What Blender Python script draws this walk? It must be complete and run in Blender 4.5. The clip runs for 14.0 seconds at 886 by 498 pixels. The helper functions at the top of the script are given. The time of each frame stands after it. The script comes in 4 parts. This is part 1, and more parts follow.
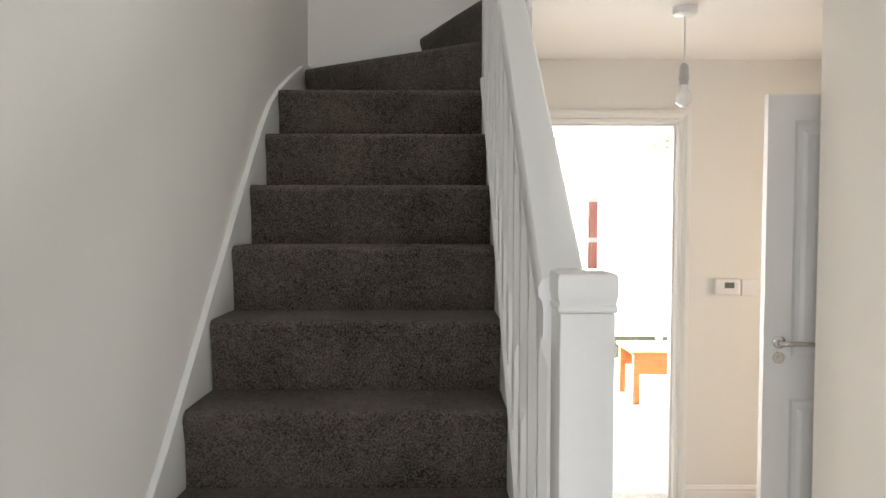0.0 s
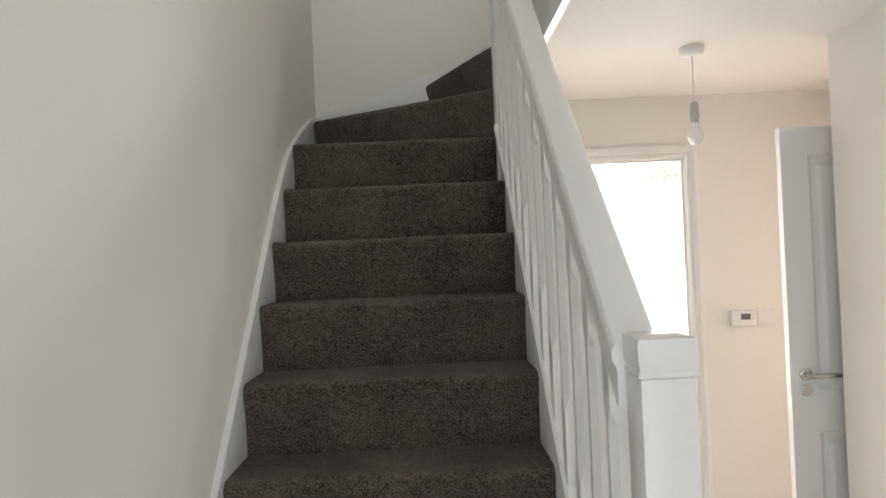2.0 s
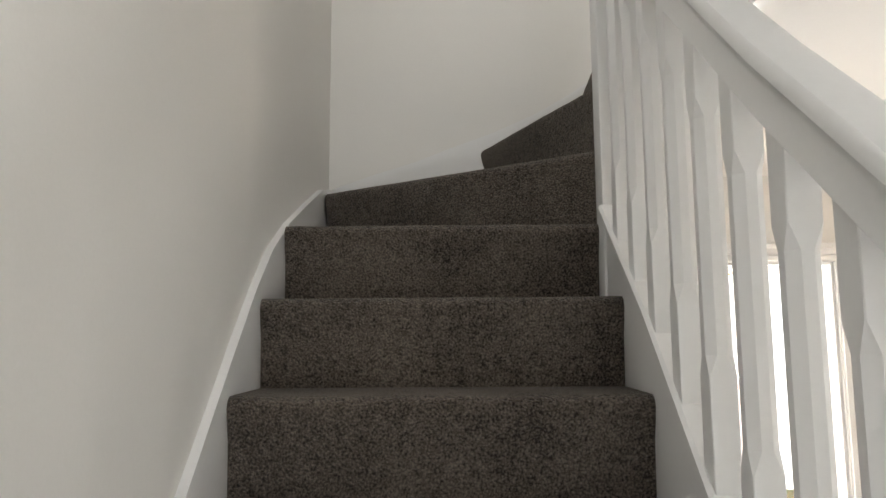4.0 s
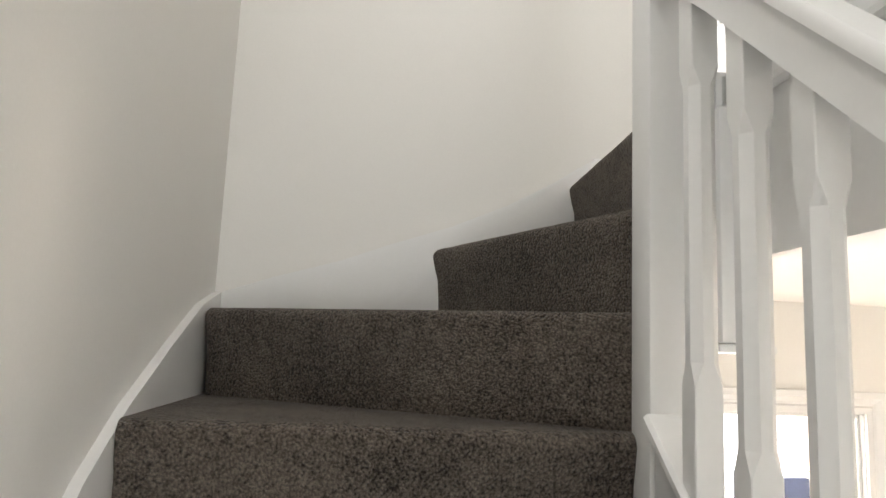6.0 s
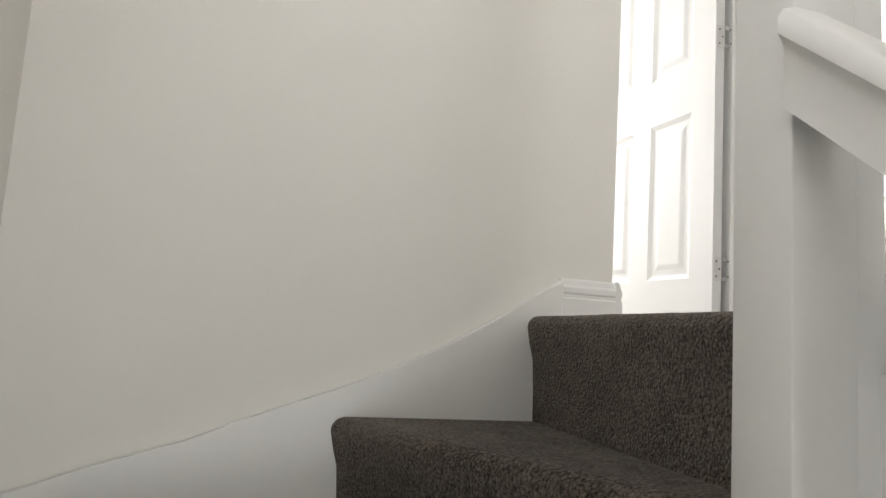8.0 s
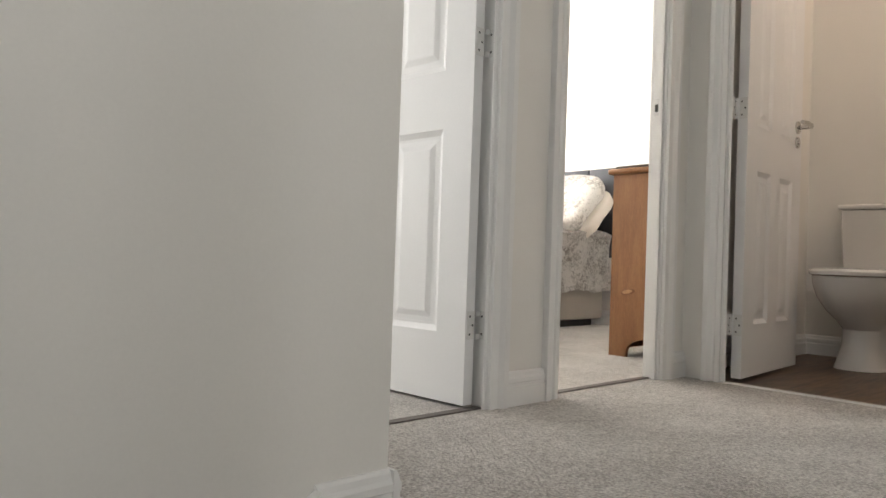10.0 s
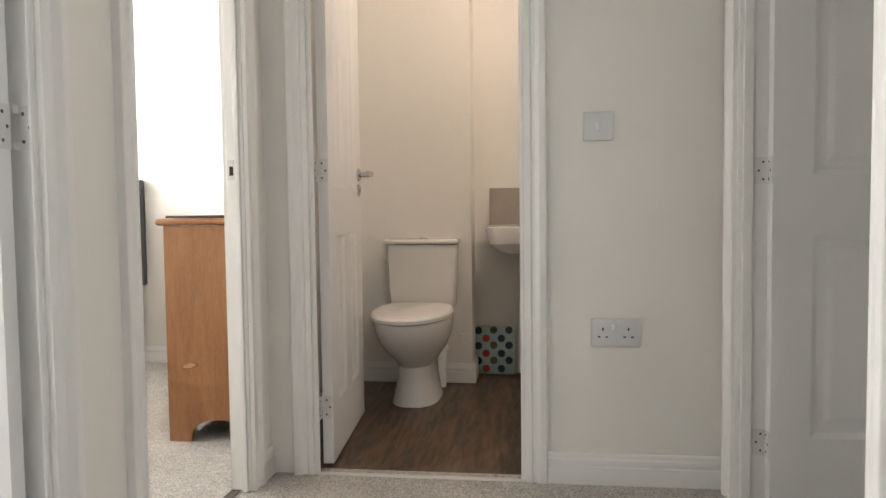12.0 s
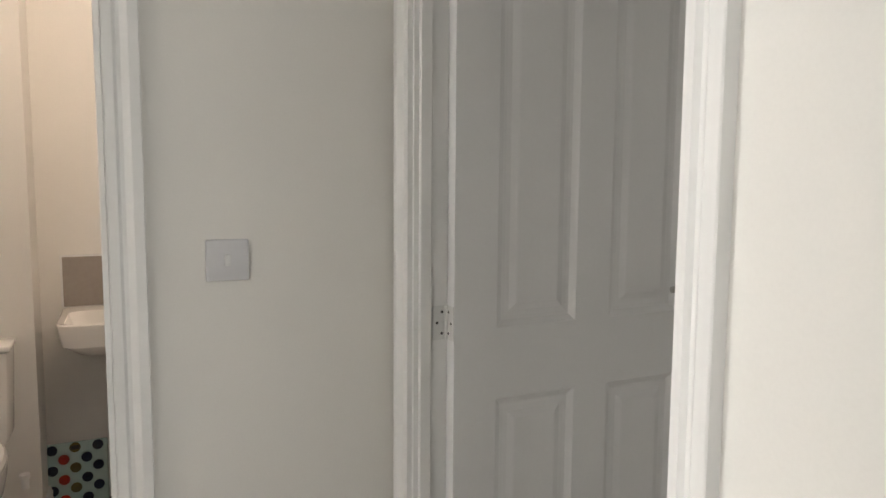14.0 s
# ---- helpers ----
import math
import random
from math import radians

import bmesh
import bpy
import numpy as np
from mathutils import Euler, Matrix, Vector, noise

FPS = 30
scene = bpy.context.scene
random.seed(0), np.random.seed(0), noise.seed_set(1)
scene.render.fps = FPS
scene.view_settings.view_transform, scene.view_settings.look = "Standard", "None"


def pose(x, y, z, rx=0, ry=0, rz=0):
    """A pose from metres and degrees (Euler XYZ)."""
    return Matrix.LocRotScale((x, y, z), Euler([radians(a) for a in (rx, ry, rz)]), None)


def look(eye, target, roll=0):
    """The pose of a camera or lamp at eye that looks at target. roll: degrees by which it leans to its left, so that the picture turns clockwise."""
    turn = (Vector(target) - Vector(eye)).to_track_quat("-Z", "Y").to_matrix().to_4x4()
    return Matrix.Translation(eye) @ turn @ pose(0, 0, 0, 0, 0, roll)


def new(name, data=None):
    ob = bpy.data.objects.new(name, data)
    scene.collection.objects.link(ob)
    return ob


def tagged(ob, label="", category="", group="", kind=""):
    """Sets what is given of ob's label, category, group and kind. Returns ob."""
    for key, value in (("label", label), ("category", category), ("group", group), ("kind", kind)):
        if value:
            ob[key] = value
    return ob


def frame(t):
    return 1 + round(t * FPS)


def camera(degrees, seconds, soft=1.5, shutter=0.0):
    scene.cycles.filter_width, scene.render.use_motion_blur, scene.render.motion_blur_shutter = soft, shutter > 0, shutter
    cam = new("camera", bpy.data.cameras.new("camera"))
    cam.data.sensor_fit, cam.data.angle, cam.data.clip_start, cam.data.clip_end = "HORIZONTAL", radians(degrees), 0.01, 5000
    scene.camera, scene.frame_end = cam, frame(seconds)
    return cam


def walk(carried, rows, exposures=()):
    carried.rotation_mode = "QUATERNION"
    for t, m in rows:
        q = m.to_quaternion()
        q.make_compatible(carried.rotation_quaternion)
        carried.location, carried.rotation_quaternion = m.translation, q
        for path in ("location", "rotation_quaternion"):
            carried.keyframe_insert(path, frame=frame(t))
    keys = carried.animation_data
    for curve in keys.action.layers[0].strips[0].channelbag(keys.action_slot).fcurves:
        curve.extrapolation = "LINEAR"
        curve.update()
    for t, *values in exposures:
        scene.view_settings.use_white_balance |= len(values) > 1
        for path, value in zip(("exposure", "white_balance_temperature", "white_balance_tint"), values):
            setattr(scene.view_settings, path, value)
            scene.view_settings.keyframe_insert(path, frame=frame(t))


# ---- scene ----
cam = camera(64.5, 14.0)
PATH = [
    (0, (0.645, -0.643, 1.481), (0.652, 1.355, 1.399), 0.1),
    (0.5, (0.626, -0.735, 1.486), (0.877, 1.245, 1.345), 0.2),
    (0.8, (0.642, -0.748, 1.49), (1.046, 1.204, 1.321), 0.8),
    (1, (0.633, -0.775, 1.494), (1.051, 1.173, 1.319), 0.1),
    (1.5, (0.578, -0.773, 1.514), (0.711, 1.219, 1.403), -1.8),
    (2, (0.533, -0.629, 1.535), (0.566, 1.37, 1.551), -2.5),
    (2.5, (0.52, -0.361, 1.549), (0.462, 1.635, 1.671), -1.5),
    (2.7, (0.492, -0.244, 1.575), (0.426, 1.752, 1.702), -1.3),
    (5, (0.385, 0.717, 1.891), (0.443, 2.689, 2.217), 1.0),
    (5.5, (0.337, 0.867, 2.029), (0.513, 2.835, 2.338), 0.6),
    (6, (0.345, 1.041, 2.117), (0.579, 3.006, 2.41), 2.4),
    (6.5, (0.304, 1.162, 2.256), (0.536, 3.132, 2.505), 1.8),
    (7, (0.262, 1.323, 2.341), (0.686, 3.255, 2.637), 1.9),
    (7.5, (0.322, 1.485, 2.453), (0.868, 3.392, 2.71), 2.6),
    (7.7, (0.322, 1.535, 2.495), (0.889, 3.437, 2.743), 3.1),
    (9.8, (0.444, 2.086, 2.916), (1.665, 3.668, 2.995), 2.0),
    (10, (0.47, 2.113, 2.985), (1.825, 3.583, 3.015), 2.0),
    (10.5, (0.538, 2.246, 3.104), (2.165, 3.409, 3.144), 0.5),
    (11, (0.602, 2.362, 3.223), (2.367, 3.302, 3.196), 0.4),
    (11.5, (0.664, 2.507, 3.327), (2.581, 3.071, 3.247), -1.1),
    (12, (0.725, 2.574, 3.424), (2.707, 2.822, 3.322), -0.7),
    (12.5, (0.9, 2.613, 3.528), (2.893, 2.659, 3.368), -1.3),
    (13, (1.049, 2.621, 3.658), (3.025, 2.39, 3.452), -1.0),
    (13.5, (1.215, 2.639, 3.747), (3.139, 2.14, 3.529), -0.8),
    (14, (1.386, 2.564, 3.847), (3.198, 1.741, 3.652), 0.4),
]
EXPOSURES = [(0, -0.12), (2.7, -0.08), (5, 0.46), (6.5, 0.66), (7.0, 0.55), (7.7, 0.42), (9.8, -0.32), (11, -0.18), (12.5, 0.02), (13.5, 0.03), (14, -0.12)]
walk(cam, [(t, look(eye, target, roll)) for t, eye, target, roll in PATH], EXPOSURES)

# ---- light ----
world = bpy.data.worlds.new("sky")
scene.world = world
world.use_nodes = True
sky = world.node_tree.nodes.new("ShaderNodeTexSky")
sky.sky_type = "NISHITA"
sky.sun_disc = False
sky.sun_elevation = radians(48)
sky.sun_rotation = radians(20)
world.node_tree.links.new(sky.outputs[0], world.node_tree.nodes["Background"].inputs[0])
world.node_tree.nodes["Background"].inputs[1].default_value = 0.12


def lamp(name, kind, energy, colour, m, size=(1, 1), angle=0.5):
    data = bpy.data.lights.new(name, kind)
    data.energy, data.color = energy, colour
    if kind == "AREA":
        data.shape, data.size, data.size_y = "RECTANGLE", size[0], size[1]
    if kind == "POINT":
        data.shadow_soft_size = size[0]
    if kind == "SUN":
        data.angle = radians(angle)
    ob = new(name, data)
    ob.matrix_world = m
    return ob


COOL = (1.0, 0.965, 0.92)
SKYLIGHT = (1.0, 0.975, 0.94)
lamp("sun", "SUN", 3.0, (1.0, 0.93, 0.82), look((0, 20, 22), (-4.0, 0, 0)))
# daylight in the window openings; most openings are unseen and assumed
lamp("window_light_kitchen", "AREA", 400, (1.0, 0.985, 0.96), look((2.4, 6.44, 1.16), (2.4, 0, 1.16)), (3.1, 2.34))
lamp("window_light_front_door", "AREA", 17, (0.97, 0.98, 1.0), look((0.7, -1.74, 1.2), (0.7, 5, 1.2)), (0.8, 1.8))
lamp("window_light_lounge", "AREA", 60, SKYLIGHT, look((4.44, 0.6, 1.4), (0, 0.6, 1.4)), (1.6, 1.2))
# warm fill added behind the recess to give the hall end its peach glow
lamp("fill_light_dining", "AREA", 38, (1.0, 0.80, 0.62), look((4.44, 2.58, 1.35), (0, 2.58, 1.3)), (0.75, 1.3))
# added fill from the unseen landing end, lifts the stair back wall
lamp("fill_light_landing", "AREA", 17, SKYLIGHT, look((1.31, -1.74, 3.9), (1.31, 5, 3.7)), (0.55, 1.1))
# fill from an invented window high above the stairs, brightens the landing
lamp("fill_light_stairs", "AREA", 12, SKYLIGHT, look((0.0, 1.6, 4.1), (3.0, 1.75, 3.75)), (1.1, 1.1))
lamp("window_light_study", "AREA", 46, SKYLIGHT, look((0.80, 6.44, 3.95), (0.95, 0, 3.85)), (1.5, 1.2))
# extra study lamp, unseen, placed to reach the washroom wall through the doorway
lamp("fill_light_study_side", "AREA", 10, SKYLIGHT, look((0.04, 4.25, 3.95), (3.0, 2.6, 3.7)), (1.2, 1.2))
lamp("window_light_bedroom", "AREA", 105, COOL, look((3.1, 6.44, 4.0), (3.1, 0, 3.9)), (1.5, 1.2))
lamp("window_light_back_bedroom", "AREA", 18, COOL, look((3.3, -1.74, 4.0), (3.3, 0, 3.9)), (1.4, 1.2))
lamp("washroom_light", "POINT", 13.5, (1.0, 0.79, 0.63), pose(3.42, 2.42, 4.78), (0.10, 0))

# ---- materials ----


def material(name, colour, rough=0.6, vary=0.06, scale=3.0, grain=60.0, bump=0.1, metal=0.0, deep=None, sheen=0.0, depth=0.002):
    m = bpy.data.materials.new(name)
    m.use_nodes = True
    nt = m.node_tree
    p = nt.nodes["Principled BSDF"]
    co = nt.nodes.new("ShaderNodeTexCoord")
    big, fine = nt.nodes.new("ShaderNodeTexNoise"), nt.nodes.new("ShaderNodeTexNoise")
    big.inputs["Scale"].default_value, big.inputs["Detail"].default_value = scale, 5
    fine.inputs["Scale"].default_value, fine.inputs["Detail"].default_value = grain, 3
    for n in (big, fine):
        nt.links.new(co.outputs["Object"], n.inputs["Vector"])
    add = nt.nodes.new("ShaderNodeMath")
    add.operation = "ADD"
    nt.links.new(big.outputs["Fac"], add.inputs[0])
    nt.links.new(fine.outputs["Fac"], add.inputs[1])
    ramp = nt.nodes.new("ShaderNodeMapRange")
    ramp.inputs["From Min"].default_value, ramp.inputs["From Max"].default_value = 0.7, 1.3
    nt.links.new(add.outputs[0], ramp.inputs["Value"])
    mix = nt.nodes.new("ShaderNodeMix")
    mix.data_type = "RGBA"
    lo = deep or tuple(c * (1 - vary) for c in colour)
    hi = colour if deep else tuple(min(1, c * (1 + vary)) for c in colour)
    mix.inputs["A"].default_value, mix.inputs["B"].default_value = (*lo, 1), (*hi, 1)
    nt.links.new(ramp.outputs[0], mix.inputs["Factor"])
    nt.links.new(mix.outputs["Result"], p.inputs["Base Color"])
    rr = nt.nodes.new("ShaderNodeMapRange")
    rr.inputs["To Min"].default_value, rr.inputs["To Max"].default_value = max(0.02, rough - 0.06), min(1, rough + 0.06)
    nt.links.new(big.outputs["Fac"], rr.inputs["Value"])
    nt.links.new(rr.outputs[0], p.inputs["Roughness"])
    p.inputs["Metallic"].default_value = metal
    if sheen:
        p.inputs["Sheen Weight"].default_value = sheen
        p.inputs["Sheen Roughness"].default_value = 0.5
    if bump:
        b = nt.nodes.new("ShaderNodeBump")
        b.inputs["Strength"].default_value, b.inputs["Distance"].default_value = bump, depth
        nt.links.new(fine.outputs["Fac"], b.inputs["Height"])
        nt.links.new(b.outputs[0], p.inputs["Normal"])
    return m


def carpet(name, light, dark, tufts):
    """Cut-pile carpet: fine tufts, and broad patches where the pile lies another way."""
    m = bpy.data.materials.new(name)
    m.use_nodes = True
    nt = m.node_tree
    p = nt.nodes["Principled BSDF"]
    co = nt.nodes.new("ShaderNodeTexCoord")

    def noise_of(scale, detail, rough=0.5):
        n = nt.nodes.new("ShaderNodeTexNoise")
        n.inputs["Scale"].default_value, n.inputs["Detail"].default_value, n.inputs["Roughness"].default_value = scale, detail, rough
        nt.links.new(co.outputs["Object"], n.inputs["Vector"])
        return n
    fine, mid, broad = noise_of(tufts, 2, 0.6), noise_of(tufts * 0.22, 3), noise_of(4.5, 3, 0.55)
    vor = nt.nodes.new("ShaderNodeTexVoronoi")
    vor.inputs["Scale"].default_value = tufts * 0.9
    nt.links.new(co.outputs["Object"], vor.inputs["Vector"])

    def calc(op, a, b):
        n = nt.nodes.new("ShaderNodeMath")
        n.operation = op
        for k, v in ((0, a), (1, b)):
            if isinstance(v, float):
                n.inputs[k].default_value = v
            else:
                nt.links.new(v, n.inputs[k])
        return n.outputs[0]
    tuft = calc("SUBTRACT", calc("MULTIPLY", fine.outputs["Fac"], 1.9), calc("MULTIPLY", vor.outputs["Distance"], 0.55))
    total = calc("ADD", calc("ADD", tuft, calc("MULTIPLY", mid.outputs["Fac"], 0.55)), calc("MULTIPLY", broad.outputs["Fac"], 0.8))
    rng = nt.nodes.new("ShaderNodeMapRange")
    rng.inputs["From Min"].default_value, rng.inputs["From Max"].default_value = 0.92, 1.86
    nt.links.new(total, rng.inputs["Value"])
    mix = nt.nodes.new("ShaderNodeMix")
    mix.data_type = "RGBA"
    mix.inputs["A"].default_value, mix.inputs["B"].default_value = (*dark, 1), (*light, 1)
    nt.links.new(rng.outputs[0], mix.inputs["Factor"])
    nt.links.new(mix.outputs["Result"], p.inputs["Base Color"])
    p.inputs["Roughness"].default_value = 0.97
    p.inputs["Specular IOR Level"].default_value = 0.1
    p.inputs["Sheen Weight"].default_value, p.inputs["Sheen Roughness"].default_value = 0.15, 0.4
    b = nt.nodes.new("ShaderNodeBump")
    b.inputs["Strength"].default_value, b.inputs["Distance"].default_value = 1.0, 0.005
    nt.links.new(tuft, b.inputs["Height"])
    nt.links.new(b.outputs[0], p.inputs["Normal"])
    return m


PAINT = material("wall_paint", (0.80, 0.785, 0.75), 0.75, 0.015, 1.2, 220, 0.10, depth=0.0006)
CEIL = material("ceiling_paint", (0.84, 0.83, 0.81), 0.8, 0.012, 1.2, 180, 0.10, depth=0.0006)
GLOSS = material("white_satin_wood_paint", (0.81, 0.81, 0.80), 0.38, 0.012, 2.0, 90, 0.0)
DOORW = material("white_door_paint", (0.80, 0.805, 0.81), 0.42, 0.012, 2.0, 120, 0.0)
STAIRC = carpet("stair_carpet", (0.215, 0.180, 0.146), (0.026, 0.021, 0.017), 210)
LANDC = carpet("landing_carpet", (0.76, 0.73, 0.69), (0.34, 0.32, 0.30), 160)
CHROME = material("chrome", (0.62, 0.61, 0.60), 0.18, 0.03, 8, 60, 0.0, metal=1.0)
STEEL = material("satin_steel", (0.72, 0.72, 0.71), 0.42, 0.04, 8, 90, 0.02, metal=0.35)
SCREW = material("screw_head", (0.12, 0.12, 0.12), 0.5, 0.05, 8, 90, 0.0, metal=0.6)
PLASTIC = material("white_plastic", (0.80, 0.80, 0.80), 0.3, 0.01, 4, 40, 0.0)
SOCKETM = material("socket_plastic", (0.66, 0.66, 0.68), 0.34, 0.01, 4, 40, 0.0)
DARK = material("dark_slot", (0.02, 0.02, 0.02), 0.6, 0.05, 4, 40, 0.0)
CERAMIC = material("white_ceramic", (0.80, 0.785, 0.76), 0.12, 0.01, 3, 30, 0.0)
BULBM = material("frosted_bulb", (0.85, 0.84, 0.82), 0.25, 0.01, 3, 30, 0.0)

# ---- builders ----


def mesh_of(name, bm, mat, smooth=False):
    bmesh.ops.recalc_face_normals(bm, faces=bm.faces)
    me = bpy.data.meshes.new(name)
    bm.to_mesh(me)
    bm.free()
    if mat:
        me.materials.append(mat)
    if smooth:
        for p in me.polygons:
            p.use_smooth = True
        me.set_sharp_from_angle(angle=radians(38))
    return me


def part(name, bm, mat, parent=None, label="", smooth=True):
    ob = new(name, mesh_of(name, bm, mat, smooth))
    if parent:
        ob.parent = parent
    if label:
        ob["label"] = label
    return ob


def thing(name, label, category, m=None, group="", kind=""):
    ob = new(name)
    ob.empty_display_size = 0.05
    if m is not None:
        ob.matrix_world = m
    return tagged(ob, label, category, group, kind)


def box(bm, x0, x1, y0, y1, z0, z1, bevel=0.0, seg=2):
    v = [bm.verts.new((x, y, z)) for z in (z0, z1) for y in (y0, y1) for x in (x0, x1)]
    f = [bm.faces.new([v[i] for i in q]) for q in ((0, 2, 3, 1), (4, 5, 7, 6), (0, 1, 5, 4), (2, 6, 7, 3), (0, 4, 6, 2), (1, 3, 7, 5))]
    if bevel:
        bmesh.ops.bevel(bm, geom=list({e for q in f for e in q.edges}), offset=bevel, segments=seg, profile=0.5, affect="EDGES")
    return bm


def boxed(*a, **k):
    return box(bmesh.new(), *a, **k)


def lathe(bm, prof, seg=24, m=None):
    """prof: (radius, z) from bottom to top."""
    rings = []
    for r, z in prof:
        if r < 1e-5:
            rings.append([bm.verts.new((0, 0, z))])
        else:
            rings.append([bm.verts.new((r * math.cos(a * math.tau / seg), r * math.sin(a * math.tau / seg), z)) for a in range(seg)])
    made = [v for r in rings for v in r]
    for a, b in zip(rings, rings[1:]):
        for i in range(seg):
            j = (i + 1) % seg
            q = [a[i % len(a)], a[j % len(a)], b[j % len(b)], b[i % len(b)]]
            q = list(dict.fromkeys(q))
            if len(q) > 2:
                bm.faces.new(q)
    for r in (rings[0], rings[-1]):
        if len(r) > 2:
            bm.faces.new(r)
    if m is not None:
        bmesh.ops.transform(bm, matrix=m, verts=made)
    return bm


def sweep(bm, rings, close=True, caps=True):
    """Joins rings of points of equal count into a skin."""
    vs = [[bm.verts.new(p) for p in r] for r in rings]
    n = len(vs[0])
    for a, b in zip(vs, vs[1:]):
        for i in range(n if close else n - 1):
            j = (i + 1) % n
            bm.faces.new((a[i], a[j], b[j], b[i]))
    if caps and close:
        bm.faces.new(vs[0])
        bm.faces.new(vs[-1])
    return bm


def prism(bm, poly, axis, a, b):
    """A polygon of pairs, drawn along an axis from a to b."""
    def at(p, t):
        return {"x": (t, p[0], p[1]), "y": (p[0], t, p[1]), "z": (p[0], p[1], t)}[axis]
    return sweep(bm, [[at(p, a) for p in poly], [at(p, b) for p in poly]])


def tube(bm, pts, r, seg=12):
    rings = []
    for i, p in enumerate(pts):
        p = Vector(p)
        d = (Vector(pts[min(i + 1, len(pts) - 1)]) - Vector(pts[max(i - 1, 0)])).normalized()
        side = d.orthogonal().normalized() if not rings else (old - d * old.dot(d)).normalized()
        old = side
        up = d.cross(side)
        rr = r[i] if isinstance(r, (list, tuple)) else r
        rings.append([p + rr * (math.cos(k * math.tau / seg) * side + math.sin(k * math.tau / seg) * up) for k in range(seg)])
    return sweep(bm, rings)


def structure(name, bm, mat, label="", category="", smooth=False):
    ob = new(name, mesh_of(name, bm, mat, smooth))
    return tagged(ob, label, category or name.split("_")[0], kind="structure")


def wall(name, axis, at, thick, a, b, z0, z1, label, openings=()):
    """A wall whose face stands at 'at' and whose body goes 'thick' along the axis; it runs from a to b, with openings (from, to, low, high)."""
    bm = bmesh.new()
    lo, hi = min(at, at + thick), max(at, at + thick)

    def block(p, q, zl, zh):
        if q - p > 1e-4 and zh - zl > 1e-4:
            if axis == "x":
                box(bm, lo, hi, p, q, zl, zh)
            else:
                box(bm, p, q, lo, hi, zl, zh)
    p = a
    for o in sorted(openings):
        if abs(o[3] - o[2] - DH) < 1e-6:   # a doorway: room for its lining
            o = (o[0] - 0.028, o[1] + 0.028, o[2], o[3] + 0.028)
        block(p, o[0], z0, z1)
        block(o[0], o[1], z0, o[2])
        block(o[0], o[1], o[3], z1)
        p = o[1]
    block(p, b, z0, z1)
    return structure(name, bm, PAINT, label, "wall")


# ---- the shell ----
F, C0, C1 = 2.585, 2.315, 4.93   # upper floor, lower ceiling, upper ceiling
DH = 1.985                        # height of a door opening

structure("floor_hall", boxed(-0.12, 2.9, -1.8, 3.13, -0.2, 0.0), LANDC, "pale grey carpet in the entrance hall", "floor")
structure("floor_kitchen", boxed(-0.12, 4.5, 3.13, 6.5, -0.2, -0.002), material("kitchen_floor", (0.6, 0.55, 0.5), 0.4), "pale floor of the sunlit back room", "floor")
structure("floor_lounge", boxed(2.9, 4.5, -1.8, 3.13, -0.2, -0.002), LANDC, "pale grey carpet in the front room", "floor")
bm = bmesh.new()
box(bm, 0.985, 4.5, -1.8, 3.005, C0, F - 0.012)
box(bm, -0.12, 4.5, 3.005, 6.5, C0, F - 0.012)
box(bm, -0.12, 0.985, -1.8, -0.15, C0, F - 0.012)
structure("ceiling_hall", bm, CEIL, "smooth white plaster ceiling over the hall", "ceiling")
structure("ceiling_upper", boxed(-0.12, 4.5, -1.8, 6.5, C1, C1 + 0.15), CEIL, "smooth white plaster ceiling upstairs", "ceiling")

wall("wall_west", "x", -0.02, -0.12, -1.8, 6.6, -0.2, C1, "off-white painted plaster wall beside the stairs", [(1.0, 2.2, F + 0.9, F + 2.1), (3.65, 4.85, F + 0.8, F + 2.0)])
wall("wall_stair_back", "y", 2.912, 0.093, -0.02, 1.112, -0.2, C1, "off-white painted plaster wall behind the turn of the stairs")
wall("wall_hall_end", "y", 3.03, 0.1, 1.075, 4.5, 0, C0, "cream painted plaster wall at the end of the hall", [(1.115, 1.875, 0, DH)])
wall("wall_hall_side", "x", 2.1, 0.1, -1.8, 2.06, 0, C0, "cream painted plaster wall along the hall", [(0.27, 1.03, 0, DH)])
wall("wall_hall_return", "y", 1.96, 0.1, 2.2, 2.9, 0, C0, "cream painted plaster wall of a recess")
wall("wall_recess", "x", 2.9, 0.1, 1.92, 3.03, 0, C0, "cream painted plaster wall with a doorway at the end of a recess", [(2.17, 2.93, 0, DH)])
wall("wall_dining", "y", 1.92, 0.1, 3.0, 4.5, 0, C0, "cream painted plaster wall between the front rooms")
M = F - 0.2
wall("wall_front", "y", -1.8, -0.12, -0.14, 4.62, -0.2, M, "front wall of the house", [(0.45, 1.35, 0, 2.1), (2.6, 4.0, 0.8, 2.0)])
wall("wall_front_upper", "y", -1.8, -0.12, -0.14, 4.62, M, C1, "front wall of the house", [(1.02, 1.60, F + 0.9, F + 2.1), (2.6, 4.0, F + 0.8, F + 2.0)])
wall("wall_back", "y", 6.5, 0.12, -0.14, 4.62, -0.2, M, "back wall of the house", [(0.9, 3.9, 0, 2.25)])
wall("wall_back_upper", "y", 6.5, 0.12, -0.14, 4.62, M, C1, "back wall of the house", [(0.05, 1.55, F + 0.8, F + 2.0), (2.35, 3.85, F + 0.8, F + 2.0)])
wall("wall_east", "x", 4.5, 0.12, -1.8, 6.5, -0.2, C1, "outer wall of the house", [(-0.2, 1.4, 0.8, 2.0), (2.2, 2.96, 0.7, 2.0)])

